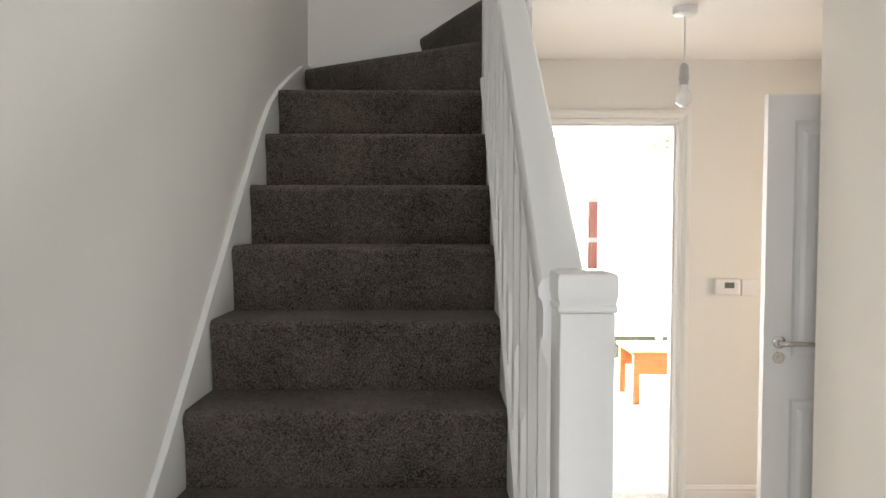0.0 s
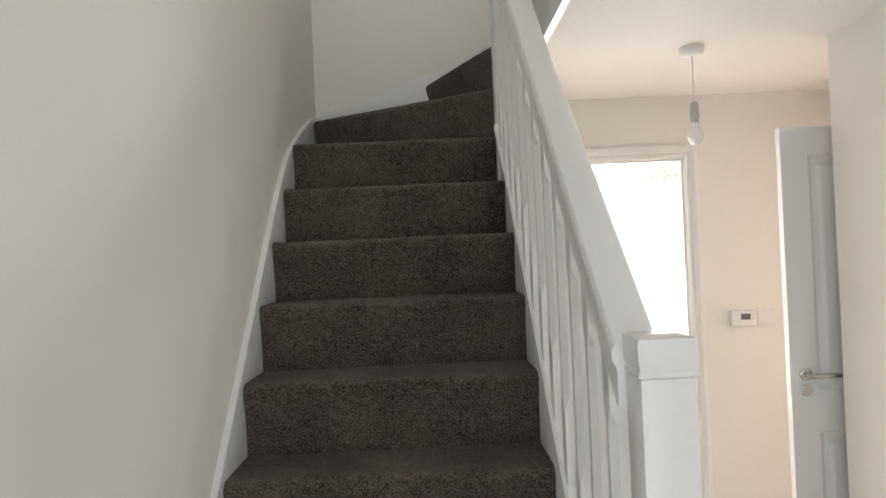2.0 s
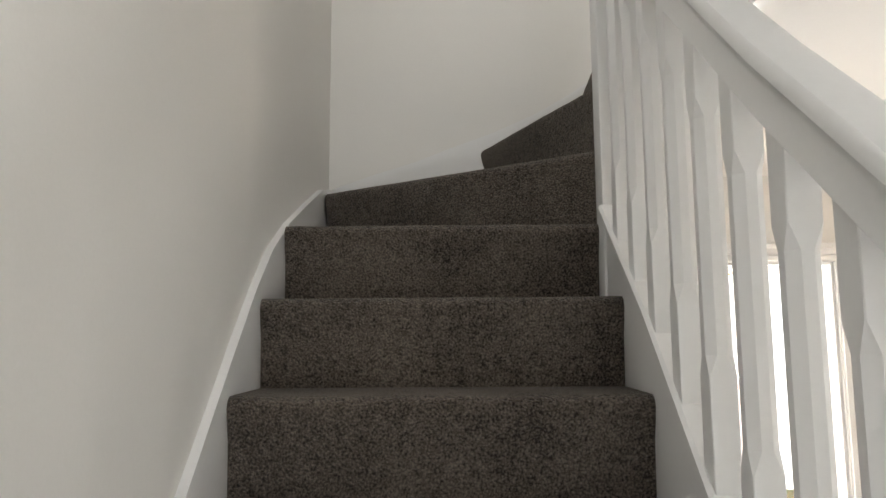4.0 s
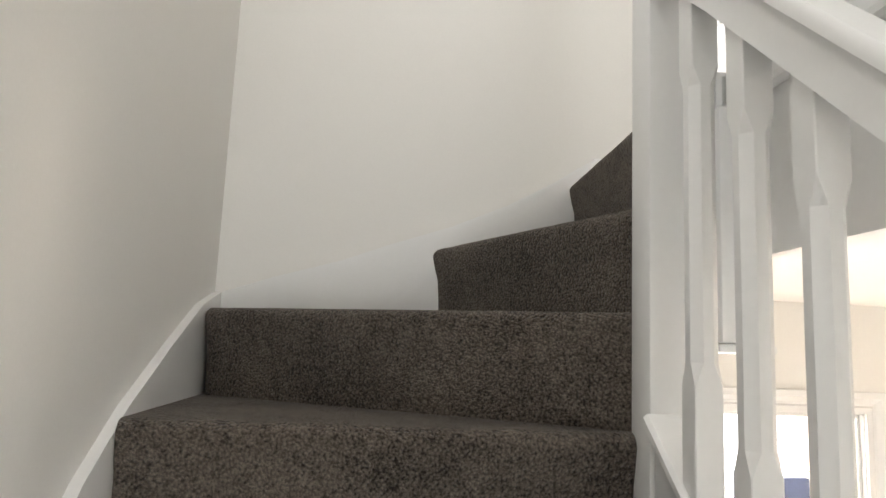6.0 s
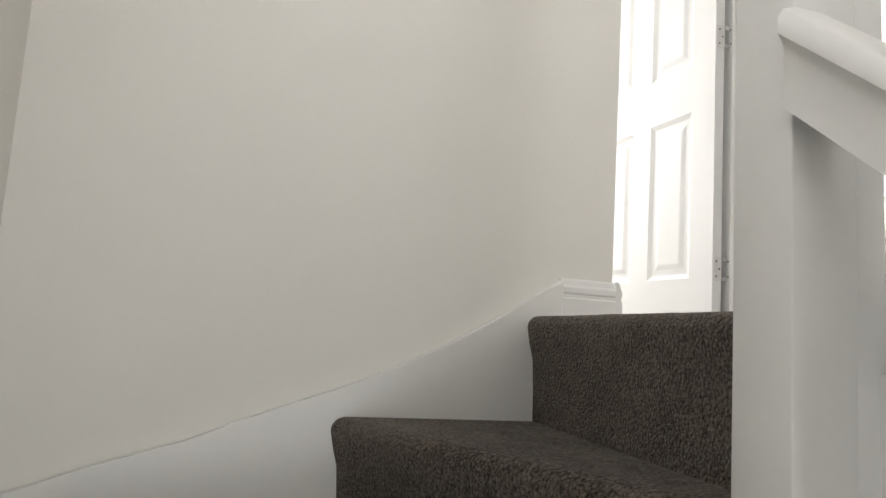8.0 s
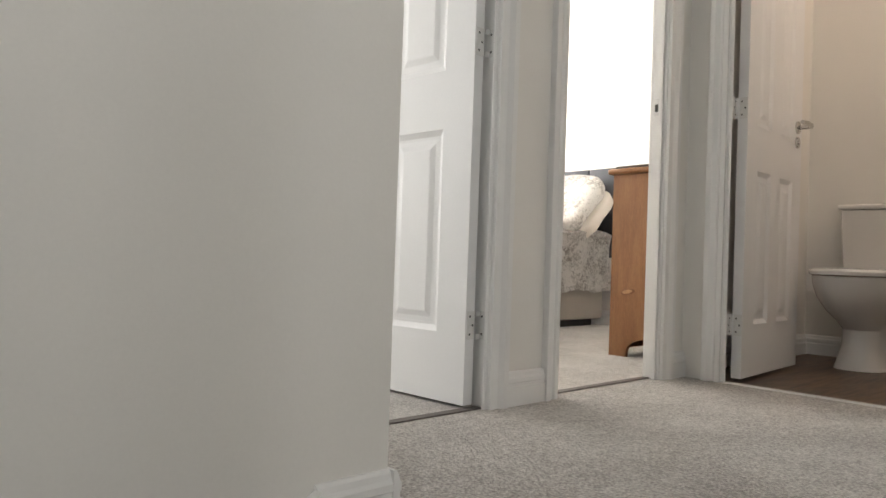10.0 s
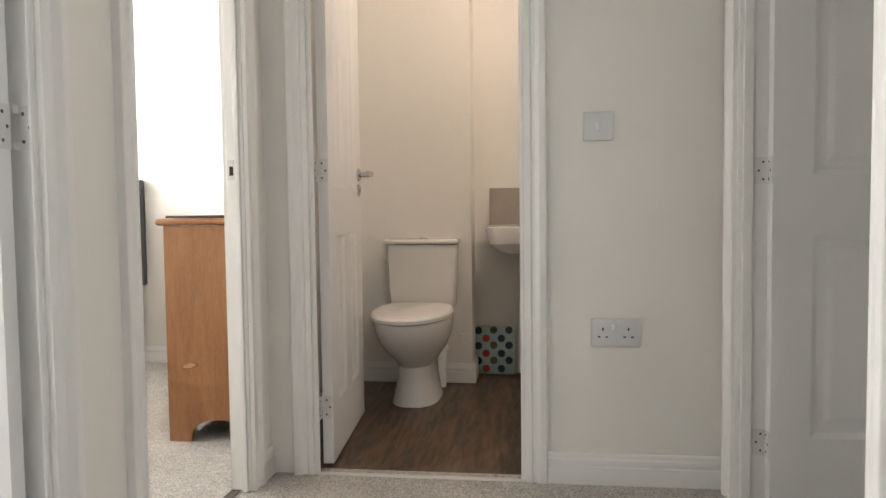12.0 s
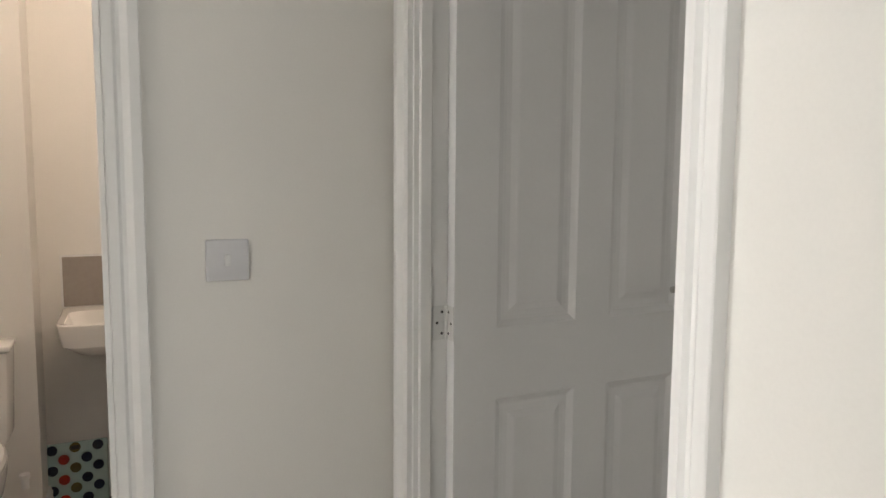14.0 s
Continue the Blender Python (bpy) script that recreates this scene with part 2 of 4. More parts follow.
wall("wall_landing_west", "y", 3.42, 0.045, -0.02, 1.99, F, C1, "off-white painted plaster wall with a bedroom doorway", [(1.07, 1.851, F, F + DH)])
wall("wall_landing_east", "y", 3.42, 0.055, 1.99, 2.945, F, C1, "off-white painted plaster wall with a bedroom doorway", [(2.150, 2.735, F, F + DH)])
wall("wall_washroom_side", "y", 3.45, 0.07, 2.945, 4.5, F, C1, "cream painted plaster wall between washroom and bedroom")
wall("wall_washroom_front", "x", 2.895, 0.055, 1.9, 3.42, F, C1, "off-white painted plaster wall with the washroom doorway", [(2.595, 3.268, F, F + DH)])
wall("wall_washroom_back", "x", 4.155, 0.3, 2.862, 3.45, F, C1, "cream painted boxing wall behind the toilet")
wall("wall_washroom_recess", "x", 4.375, 0.1, 2.1, 2.862, F, C1, "cream painted plaster wall behind the basin")
wall("wall_washroom_end", "y", 2.1, -0.1, 2.95, 4.5, F, C1, "cream painted plaster wall at the end of the washroom")
wall("wall_landing_side", "y", 1.997, -0.097, 1.66, 2.895, F, C1, "off-white painted plaster wall with a bedroom doorway", [(1.987, 2.79, F, F + DH)])
wall("wall_corridor", "x", 1.66, 0.1, -1.8, 1.9, F, C1, "off-white painted plaster wall along the landing")
wall("wall_bedroom_split", "x", 1.985, 0.08, 3.4655, 6.5, F, C1, "plain plaster wall between the bedrooms")
bm = bmesh.new()
box(bm, 0.852, 0.87, 0.42, 2.11, 0, 0.55)
box(bm, 0.866, 0.886, 2.192, 3.03, 0, C0 + 0.02)
structure("wall_under_stairs", bm, PAINT, "white painted panel under the stairs", "wall")

# upper floors
bm = bmesh.new()
box(bm, 0.985, 2.945, -1.8, 2.912, F - 0.012, F)
box(bm, 1.112, 2.945, 2.912, 3.45, F - 0.012, F)
box(bm, -0.02, 1.112, 3.005, 3.45, F - 0.012, F)
structure("floor_landing", bm, LANDC, "light grey cut-pile carpet on the landing", "floor")
structure("floor_bedroom", boxed(-0.02, 4.5, 3.452, 6.5, F - 0.012, F + 0.001), LANDC, "light grey cut-pile carpet in the bedrooms", "floor")
structure("floor_small_bedroom", boxed(1.9, 4.5, -1.8, 1.95, F - 0.012, F + 0.001), LANDC, "light grey cut-pile carpet", "floor")
structure("floor_washroom", boxed(2.945, 4.5, 2.0, 3.45, F - 0.012, F - 0.002), LANDC, "dark brown wood-effect vinyl floor", "floor")

# ---- stairs ----
RISE, GO, SW = 0.2, 0.2135, 0.80


def nose_y(n):
    return 1.097 + GO * (n - 5)


stairs = thing("staircase", "closed-string staircase with taupe carpeted steps and white strings", "staircase")


def step(n, p, q, tread, top=None):
    """A carpeted step: a rounded nosing from p to q with its riser, and the tread behind it."""
    z = (n * RISE if top is None else top)
    zb = (n - 1) * RISE
    bm = bmesh.new()
    p, q = Vector((*p, 0)), Vector((*q, 0))
    back = Vector((-(q - p).y, (q - p).x, 0)).normalized()
    r = 0.024
    prof = [(0.020, zb - 0.02), (0.018, zb + 0.05), (0.014, z - 0.085), (0.006, z - 0.055)]
    prof += [(r - r * math.cos(a), z - r + r * math.sin(a)) for a in [math.pi / 2 * k / 6 for k in range(7)]]
    cuts = 26
    rings = []
    for k in range(cuts + 1):
        base = p.lerp(q, k / cuts)
        wob = 0.0022 * noise.noise(Vector((k * 0.31, n * 3.7, 0)))
        sag = 0.0016 * noise.noise(Vector((k * 0.5, n * 1.9, 5)))
        rings.append([base + back * (o + wob) + Vector((0, 0, h + sag * (1 if h > zb + 0.1 else 0))) for o, h in prof])
    rings_v = [[bm.verts.new(c) for c in rg] for rg in rings]
    for a, b in zip(rings_v, rings_v[1:]):
        for i in range(len(prof) - 1):
            bm.faces.new((a[i], b[i], b[i + 1], a[i + 1]))
    last = [rg[-1] for rg in rings_v]
    far = [bm.verts.new((x, y, z)) for x, y in tread]
    bm.faces.new(last + far)
    return part("carpeted_step", bm, STAIRC, stairs)


for n in range(1, 11):
    y = nose_y(n)
    far = [(SW + 0.019, nose_y(n + 1) + 0.06), (0, nose_y(n + 1) + 0.06)] if n < 10 else [(SW + 0.019, y + 0.07), (0, 2.80)]
    step(n, (0, y), (SW + 0.019, y), far)
step(11, (0, 2.720), (0.812, 2.185), [(0.88, 2.2), (0.62, 2.912), (0, 2.912)])
step(12, (0.533, 2.905), (0.850, 2.17), [(1.0, 2.17), (1.0, 2.905)], 2.393)
step(13, (0.912, 2.905), (0.878, 2.175), [(0.992, 2.175), (0.992, 2.905)], F + 0.013)


def string_board(name, pts, axis, a, b, bottom):
    poly = list(pts) + [(pts[-1][0], bottom), (pts[0][0], bottom)]
    bm = bmesh.new()
    prism(bm, poly, axis, a, b)
    bmesh.ops.bevel(bm, geom=list(bm.edges), offset=0.005, segments=2, profile=0.5, affect="EDGES", clamp_overlap=True)
    return part(name, bm, GLOSS, stairs)


left = [(0.03, 0.10), (1.0, 0.930), (1.80, 1.702)]
left += [(1.93, 1.822), (2.06, 1.925), (2.226, 2.015), (2.45, 2.108), (2.70, 2.205), (2.88, 2.245), (2.912, 2.249)]
string_board("wall_string", left, "x", -0.0195, -0.001, 0.0)
back = [(-0.001, 2.249), (0.122, 2.292), (0.297, 2.346), (0.423, 2.396), (0.587, 2.455), (0.74, 2.524), (0.87, 2.598), (0.94, 2.645), (0.99, 2.676)]
string_board("back_string", back, "y", 2.890, 2.9115, 1.9)


def string_z(y):
    return 1.717 + 0.87 * (y - 1.715) - 0.12 * max(0.0, y - 1.75)


string_board("outer_string", [(0.40, string_z(0.40)), (1.75, string_z(1.75)), (2.112, string_z(2.112))], "x", SW + 0.014, SW + 0.05, 0.0)
bm = bmesh.new()
sec = ((0.797, 0), (0.862, 0), (0.862, 0.012), (0.855, 0.018), (0.804, 0.018), (0.797, 0.012))
sweep(bm, [[(x, y, string_z(y) + dz) for x, dz in sec] for y in (0.40, 1.75, 2.112)])
part("string_capping", bm, GLOSS, stairs, smooth=False)

# ---- balustrade ----
rail_thing = thing("stair_balustrade", "white painted timber balustrade with chamfered spindles and square newels", "balustrade")
RX = 0.827


def newel(x, y, z0, z1, w=0.078):
    bm = boxed(x - w / 2, x + w / 2, y - w / 2, y + w / 2, z0, z1, bevel=0.004)
    ob = part("newel_post", bm, GLOSS, rail_thing)
    bm = bmesh.new()
    c = w / 2
    rings = []
    for o, h in ((0, 0), (0.0025, 0.003), (0.0025, 0.008), (0.0, 0.012), (0.002, 0.020), (0.003, 0.026), (0.003, 0.048), (0.001, 0.054), (-0.012, 0.058)):
        e = c + o
        rings.append([(x - e, y - e, z1 + h), (x + e, y - e, z1 + h), (x + e, y + e, z1 + h), (x - e, y + e, z1 + h)])
    part("newel_cap", sweep(bm, rings), GLOSS, ob)
    return ob


newel(0.850, 0.367, 0.0, 1.352)
newel(0.847, 2.152, 1.7, 3.50, 0.077)


def handrail(pts, name="handrail"):
    half = [(-0.030, -0.030), (-0.0285, -0.015), (-0.0285, 0.012), (-0.031, 0.022), (-0.036, 0.028), (-0.036, 0.040), (-0.030, 0.049), (-0.016, 0.053)]
    sec = half + [(-x, z) for x, z in half[::-1]]
    bm = bmesh.new()
    sweep(bm, [[(x + dx, y, z + dz * k) for dx, dz in sec] for x, y, z, k in pts])
    return part(name, bm, GLOSS, rail_thing)


def rail_z(y):
    return 1.376 + 0.838 * (y - 0.45) + 0.06 * max(0.0, y - 1.2) - 0.07 * max(0.0, y - 1.9)


handrail([(RX, y, rail_z(y), 1.2) for y in (0.40, 1.2, 1.9, 2.113)])


def baluster(x, y, z0, z1, slope_cut=0.0):
    """A square spindle with stopped chamfers; its ends are cut to the rake."""
    w, n = 0.0205, 0.013
    bm = bmesh.new()
    h = z1 - z0

    def ring(z, c, rake=0.0):
        out = []
        for sx, sy in ((-1, -1), (1, -1), (1, 1), (-1, 1)):
            a = (sx * w, sy * (w - c), 0), (sx * (w - c), sy * w, 0)
            pair = a if sx * sy > 0 else a[::-1]
            for dx, dy, _ in pair:
                out.append((x + dx, y + dy, z + rake * dy))
        return out
    lo, hi = z0 + 0.182, z1 - 0.152
    rings = [ring(z0, 0.0015, slope_cut), ring(lo - 0.03, 0.0015), ring(lo, n), ring(hi, n), ring(hi + 0.03, 0.0015), ring(z1, 0.0015, slope_cut)]
    return part("baluster", sweep(bm, rings), GLOSS, rail_thing, smooth=False)


for k in range(1, 13):
    y = 2.114 - 0.1335 * k
    baluster(RX, y, string_z(y) + 0.016, rail_z(y) - 0.03, 0.84)

# landing edge: fascia, nosing and the upper balustrade
bm = bmesh.new()
box(bm, 0.960, 0.984, -0.15, 2.084, 2.285, F - 0.045)
structure("trim_fascia", bm, GLOSS, "white painted fascia board at the edge of the landing", "trim")
bm = bmesh.new()
box(bm, 0.940, 0.99, -0.15, 2.115, F - 0.044, F + 0.030, bevel=0.012)
box(bm, 0.926, 0.99, 2.1155, 2.16, F - 0.044, F + 0.030, bevel=0.012)
structure("trim_landing_nosing", bm, GLOSS, "white painted nosing along the landing edge", "trim")
LX = 0.965
landing_rail = thing("landing_balustrade", "white painted timber balustrade guarding the stairwell on the landing", "balustrade")
stair_rail, rail_thing = rail_thing, landing_rail
handrail([(LX, -0.15, F + 0.84, 1.2), (LX, 2.152, F + 0.84, 1.2)])
bm = boxed(0.926, 0.99, 2.122, 2.182, F + 0.80, F + 0.90, bevel=0.012)
part("handrail_return", bm, GLOSS, landing_rail)
bm = boxed(0.915, 0.998, 2.085, 2.168, 2.150, F - 0.046, bevel=0.006)
part("newel_drop", bm, GLOSS, landing_rail)
bm = boxed(0.906, 1.004, 2.079, 2.1745, 2.136, 2.149, bevel=0.004)
part("drop_cap", bm, GLOSS, landing_rail)
# filler added to block a bright sliver between newel and first baluster
bm = boxed(0.8862, 0.925, 2.118, 2.186, 2.2, F + 0.8, bevel=0.003)
part("newel_filler_board", bm, GLOSS, landing_rail)
for k in range(16):
    baluster(LX, 2.03 - 0.135 * k, F + 0.029, F + 0.81)

# ---- trim: skirting, door frames and doors ----


def skirting(name, p, q, out, h=0.095, z=F, label="white painted moulded skirting board"):
    """A moulded board along p to q; out: the way it stands off its wall."""
    p, q, o = Vector((*p, z)), Vector((*q, z)), Vector((*out, 0))
    prof = [(0.0, 0), (0.016, 0), (0.016, h * 0.56), (0.0125, h * 0.59), (0.0125, h * 0.66), (0.015, h * 0.69), (0.015, h * 0.80), (0.011, h * 0.86), (0.009, h * 0.95), (0.005, h), (0.0, h)]
    bm = bmesh.new()
    sweep(bm, [[e + o * a + Vector((0, 0, b)) for a, b in prof] for e in (p, q)])
    return structure("baseboard_" + name, bm, GLOSS, label, "skirting board")


ARCH = [(0.0, 0.0), (0.0, 0.012), (0.016, 0.014), (0.022, 0.008), (0.030, 0.010), (0.044, 0.021), (0.062, 0.021), (0.064, 0.019), (0.064, 0.0)]


def architrave(parent, axis, face, out, a, b, z0, h):
    """Moulded surround of an opening from a to b: two uprights and a head."""
    def at(u, d, z):
        return (face + out * d, u, z) if axis == "x" else (u, face + out * d, z)
    for side, e in ((-1, a), (1, b)):
        bm = bmesh.new()
        sweep(bm, [[at(e + side * (u + 0.004), d, z0) for u, d in ARCH], [at(e + side * (u + 0.004), d, z0 + h + u + 0.004) for u, d in ARCH]])
        part("architrave", bm, GLOSS, parent, smooth=False)
    bm = bmesh.new()
    sweep(bm, [[at(a - u - 0.004, d, z0 + h + u + 0.004) for u, d in ARCH], [at(b + u + 0.004, d, z0 + h + u + 0.004) for u, d in ARCH]])
    part("architrave_head", bm, GLOSS, parent, smooth=False)


def lining(parent, axis, lo, hi, a, b, z0, h, stop):
    """The boards that line an opening, with a door stop on them at depth 'stop'."""
    def slab(u0, u1, d0, d1, zl, zh, name):
        bm = boxed(d0, d1, u0, u1, zl, zh, bevel=0.0015, seg=1) if axis == "x" else boxed(u0, u1, d0, d1, zl, zh, bevel=0.0015, seg=1)
        part(name, bm, GLOSS, parent, smooth=False)
    slab(a - 0.027, a, lo, hi, z0, z0 + h, "lining")
    slab(b, b + 0.027, lo, hi, z0, z0 + h, "lining")
    slab(a - 0.027, b + 0.027, lo, hi, z0 + h, z0 + h + 0.027, "lining_head")
    s0, s1 = stop
    slab(a, a + 0.012, s0, s1, z0, z0 + h, "door_stop")
    slab(b - 0.012, b, s0, s1, z0, z0 + h, "door_stop")
    slab(a + 0.012, b - 0.012, s0, s1, z0 + h - 0.012, z0 + h, "door_stop")


def leaf_mesh(w, h, t=0.035):
    """A moulded four-panel door leaf, hinge edge at x = 0."""
    bm = bmesh.new()
    st, mu = 0.108, 0.10
    pw = (w - 2 * st - mu) / 2
    xs = [0, st, st + pw, st + pw + mu, w - st, w]
    zs = [0, 0.19, 0.755, 0.92, h - 0.105, h]
    for side in (-1, 1):
        y = side * t / 2

        def quad(r):
            bm.faces.new([bm.verts.new(p) for p in r])
        for i in range(5):
            for j in range(5):
                x0, x1, z0, z1 = xs[i], xs[i + 1], zs[j], zs[j + 1]
                if i in (1, 3) and j in (1, 3):
                    steps = [(0, 0), (0.006, 0.0035), (0.016, 0.009), (0.024, 0.0095), (0.036, 0.0085), (0.052, 0.003), (0.056, 0.0025)]
                    rings = [[(x0 + o, y - side * d, z0 + o), (x1 - o, y - side * d, z0 + o), (x1 - o, y - side * d, z1 - o), (x0 + o, y - side * d, z1 - o)] for o, d in steps]
                    for a, b in zip(rings, rings[1:]):
                        for k in range(4):
                            m = (k + 1) % 4
                            quad((a[k], a[m], b[m], b[k]))
                    quad(rings[-1])
                else:
                    quad(((x0, y, z0), (x1, y, z0), (x1, y, z1), (x0, y, z1)))
    e = t / 2
    for q in (((0, -e, 0), (0, e, 0), (0, e, h), (0, -e, h)), ((w, -e, 0), (w, e, 0), (w, e, h), (w, -e, h)), ((0, -e, 0), (w, -e, 0), (w, e, 0), (0, e, 0)), ((0, -e, h), (w, -e, h), (w, e, h), (0, e, h))):
        bm.faces.new([bm.verts.new(p) for p in q])
    bmesh.ops.remove_doubles(bm, verts=bm.verts, dist=1e-5)
    return bm


def lever(side, t=0.035):
    """A lever on a round rose, with a round turn plate beneath; it points along -x."""
    bm = bmesh.new()
    y = side * t / 2
    turn = Matrix.Rotation(radians(-90 * side), 4, "X")
    lathe(bm, [(0.0, 0.0), (0.026, 0.0), (0.026, 0.006), (0.022, 0.009), (0.0, 0.009)], 24, Matrix.Translation((0, y, 0)) @ turn)
    tube(bm, [(0, y, 0), (0, y + side * 0.045, 0), (-0.006, y + side * 0.054, 0), (-0.02, y + side * 0.057, 0.001), (-0.06, y + side * 0.057, 0.003), (-0.115, y + side * 0.054, 0.0)], [0.010, 0.010, 0.0105, 0.0105, 0.0095, 0.008], 12)
    lathe(bm, [(0.0, 0.0), (0.024, 0.0), (0.024, 0.005), (0.021, 0.008), (0.009, 0.008), (0.009, 0.012), (0.0, 0.012)], 24, Matrix.Translation((0, y, -0.062)) @ turn)
    return bm


def hinge(w1=0.030, h=0.076):
    """A butt hinge lying open in the xz plane: two plates, a knuckle and dark screw heads."""
    bm = bmesh.new()
    box(bm, -w1 - 0.004, -0.004, -0.0015, 0.001, -h / 2, h / 2)
    box(bm, 0.004, w1 + 0.004, -0.0015, 0.001, -h / 2, h / 2)
    for k in range(5):
        z = -h / 2 + h * k / 5
        lathe(bm, [(0.0048, z + 0.0006), (0.0048, z + h / 5 - 0.0006)], 10)
    return bm


def screws(w1=0.030, h=0.076):
    bm = bmesh.new()
    for s in (-1, 1):
        for dx, z in ((0.012, h * 0.32), (0.022, 0.0), (0.012, -h * 0.32)):
            lathe(bm, [(0.0, 0.0), (0.0035, 0.0), (0.003, 0.0008), (0.0, 0.0008)], 10, Matrix.Translation((s * dx + s * 0.004, -0.0016, z)) @ Matrix.Rotation(radians(90), 4, "X"))
    return bm


LEVER = {s: mesh_of("door_handle", lever(s), CHROME, True) for s in (-1, 1)}


def bent_hinge(edge, jamb, bridge=False):
    """A butt hinge of a door standing open: one plate on the leaf's edge (from, to across its thickness), the other on the lining."""
    bm, sc = bmesh.new(), bmesh.new()
    box(bm, -0.0024, 0.0, edge[0], edge[1], -0.038, 0.038)
    s = 1 if jamb > edge[0] else -1
    box(bm, -0.036, -0.004, min(jamb, jamb - s * 0.002), max(jamb, jamb - s * 0.002), -0.038, 0.038)
    if bridge:   # knuckle ends that span the open gap
        for z in (-0.031, 0.031):
            box(bm, -0.0075, -0.0035, min(jamb, edge[0]), max(jamb, edge[0]), z - 0.007, z + 0.007)
    for k in () if bridge else range(5):
        lathe(bm, [(0.004, -0.038 + 0.0152 * k + 0.0006), (0.004, -0.038 + 0.0152 * k + 0.0146)], 10, Matrix.Translation((-0.004, jamb - s * 0.003, 0)))
    c, w = (edge[0] + edge[1]) / 2, (edge[1] - edge[0]) * 0.2
    for z, k in ((0.024, 1), (0, -1), (-0.024, 1)):
        lathe(sc, [(0.0, 0.0), (0.0035, 0.0), (0.003, 0.0006), (0.0, 0.0006)], 10, Matrix.Translation((-0.0024, c + k * w, z)) @ Matrix.Rotation(radians(-90), 4, "Y"))
        lathe(sc, [(0.0, 0.0), (0.0035, 0.0), (0.003, 0.0006), (0.0, 0.0006)], 10, Matrix.Translation((-0.02 + k * 0.006, jamb - s * 0.002, z)) @ Matrix.Rotation(radians(90 * s), 4, "X"))
    return mesh_of("hinge", bm, STEEL, True), mesh_of("screws", sc, SCREW)


HINGE = mesh_of("hinge", hinge(), STEEL, True)
SCREWS = mesh_of("screws", screws(), SCREW)
LEAVES = {}


def door_leaf(parent, m, w, h, hinge_yaw, hinge_off, hinges=(0.19, 0.97, 1.78), bent=None):
    """The leaf at the pose m, hinge edge at its origin, with levers and hinges; hinge_off: where the knuckle stands in the leaf's own frame."""
    if w not in LEAVES:
        LEAVES[w] = mesh_of("door_leaf", leaf_mesh(w, h), DOORW)
    leaf = new("door_leaf", LEAVES[w])
    leaf.parent, leaf.matrix_local = parent, m
    for s in (-1, 1):
        hd = new("door_handle", LEVER[s])
        hd.parent, hd.matrix_local = leaf, pose(w - 0.06, 0, 0.985)
        hd["label"] = "polished chrome lever handle on a round rose"
    bm = boxed(w - 0.0005, w + 0.001, -0.011, 0.011, 0.90, 1.06)
    part("latch_plate", bm, STEEL, leaf, "steel latch plate", smooth=False)
    for z in hinges:
        at = pose(hinge_off[0], hinge_off[1], z, 0, 0, hinge_yaw) if bent is None else pose(0, 0, z)
        hg = new("hinge", HINGE if bent is None else bent[0])
        hg.parent, hg.matrix_local = leaf, at
        hg["label"] = "satin steel butt hinge"
        sc = new("screw", SCREWS if bent is None else bent[1])
        sc.parent, sc.matrix_local = leaf, at
    return leaf


def doorway(name, label, axis, lo, hi, a, b, z0, stop, sides=(-1, 1)):
    d = thing(name, label, "door", kind="structure")
    lining(d, axis, lo, hi, a, b, z0, DH, stop)
    for s in sides:
        architrave(d, axis, lo if s < 0 else hi, s, a, b, z0, DH)
    return d


LH = 1.972
dA = doorway("door_1", "white moulded four-panel bedroom door standing open, chrome lever", "y", 3.42, 3.465, 1.07, 1.851, F, (3.421, 3.426))
door_leaf(dA, pose(1.8155, 3.455, F + 0.01, 0, 0, 93.5), 0.75, LH, -149, (-0.034, -0.021), (0.215, 0.985, 1.78), bent_hinge((-0.0165, 0.0120), -0.0340, True))
dB = doorway("door_2", "white painted bedroom door frame with a steel strike plate", "y", 3.42, 3.475, 2.150, 2.735, F, (3.430, 3.444))
bm = boxed(2.7325, 2.7345, 3.446, 3.470, F + 0.945, F + 1.005, bevel=0.001)
part("strike_plate", bm, STEEL, dB, "small steel strike plate")
bm = boxed(2.7318, 2.7326, 3.452, 3.464, F + 0.958, F + 0.985)
part("latch_hole", bm, DARK, dB, smooth=False)
dC = doorway("door_3", "white moulded four-panel washroom door opened inwards, chrome lever", "x", 2.895, 2.918, 2.595, 3.268, F, (2.896, 2.903), (-1,))
door_leaf(dC, pose(2.956, 3.244, F + 0.012, 0, 0, 4.0), 0.61, LH, 90, (-0.008, -0.020), bent=bent_hinge((-0.0165, 0.0120), 0.0235))
dD = doorway("door_4", "white moulded four-panel bedroom door standing wide open", "y", 1.90, 1.997, 1.987, 2.79, F, (1.958, 1.985))
door_leaf(dD, pose(2.772, 1.915, F + 0.01, 0, 0, -88), 0.755, LH, -25.5, (-0.03, -0.018), (0.168, 0.937, 1.76), bent_hinge((-0.0160, 0.0150), 0.0165))
dK = doorway("door_5", "white painted door frame into the sunlit back room", "y", 3.03, 3.13, 1.115, 1.875, 0, (3.045, 3.075))
dL = doorway("door_6", "white moulded four-panel front room door standing open", "x", 2.1, 2.2, 0.27, 1.03, 0, (2.112, 2.14))
door_leaf(dL, pose(2.175, 1.012, 0.01, 0, 0, -3), 0.75, LH, 60, (-0.012, -0.020))
dR = thing("door_7", "white moulded four-panel hall cupboard door standing open", "door", kind="structure")
door_leaf(dR, pose(2.69, 2.165, 0.01, 0, 0, 180), 0.75, LH, 0, (0, 0.02))

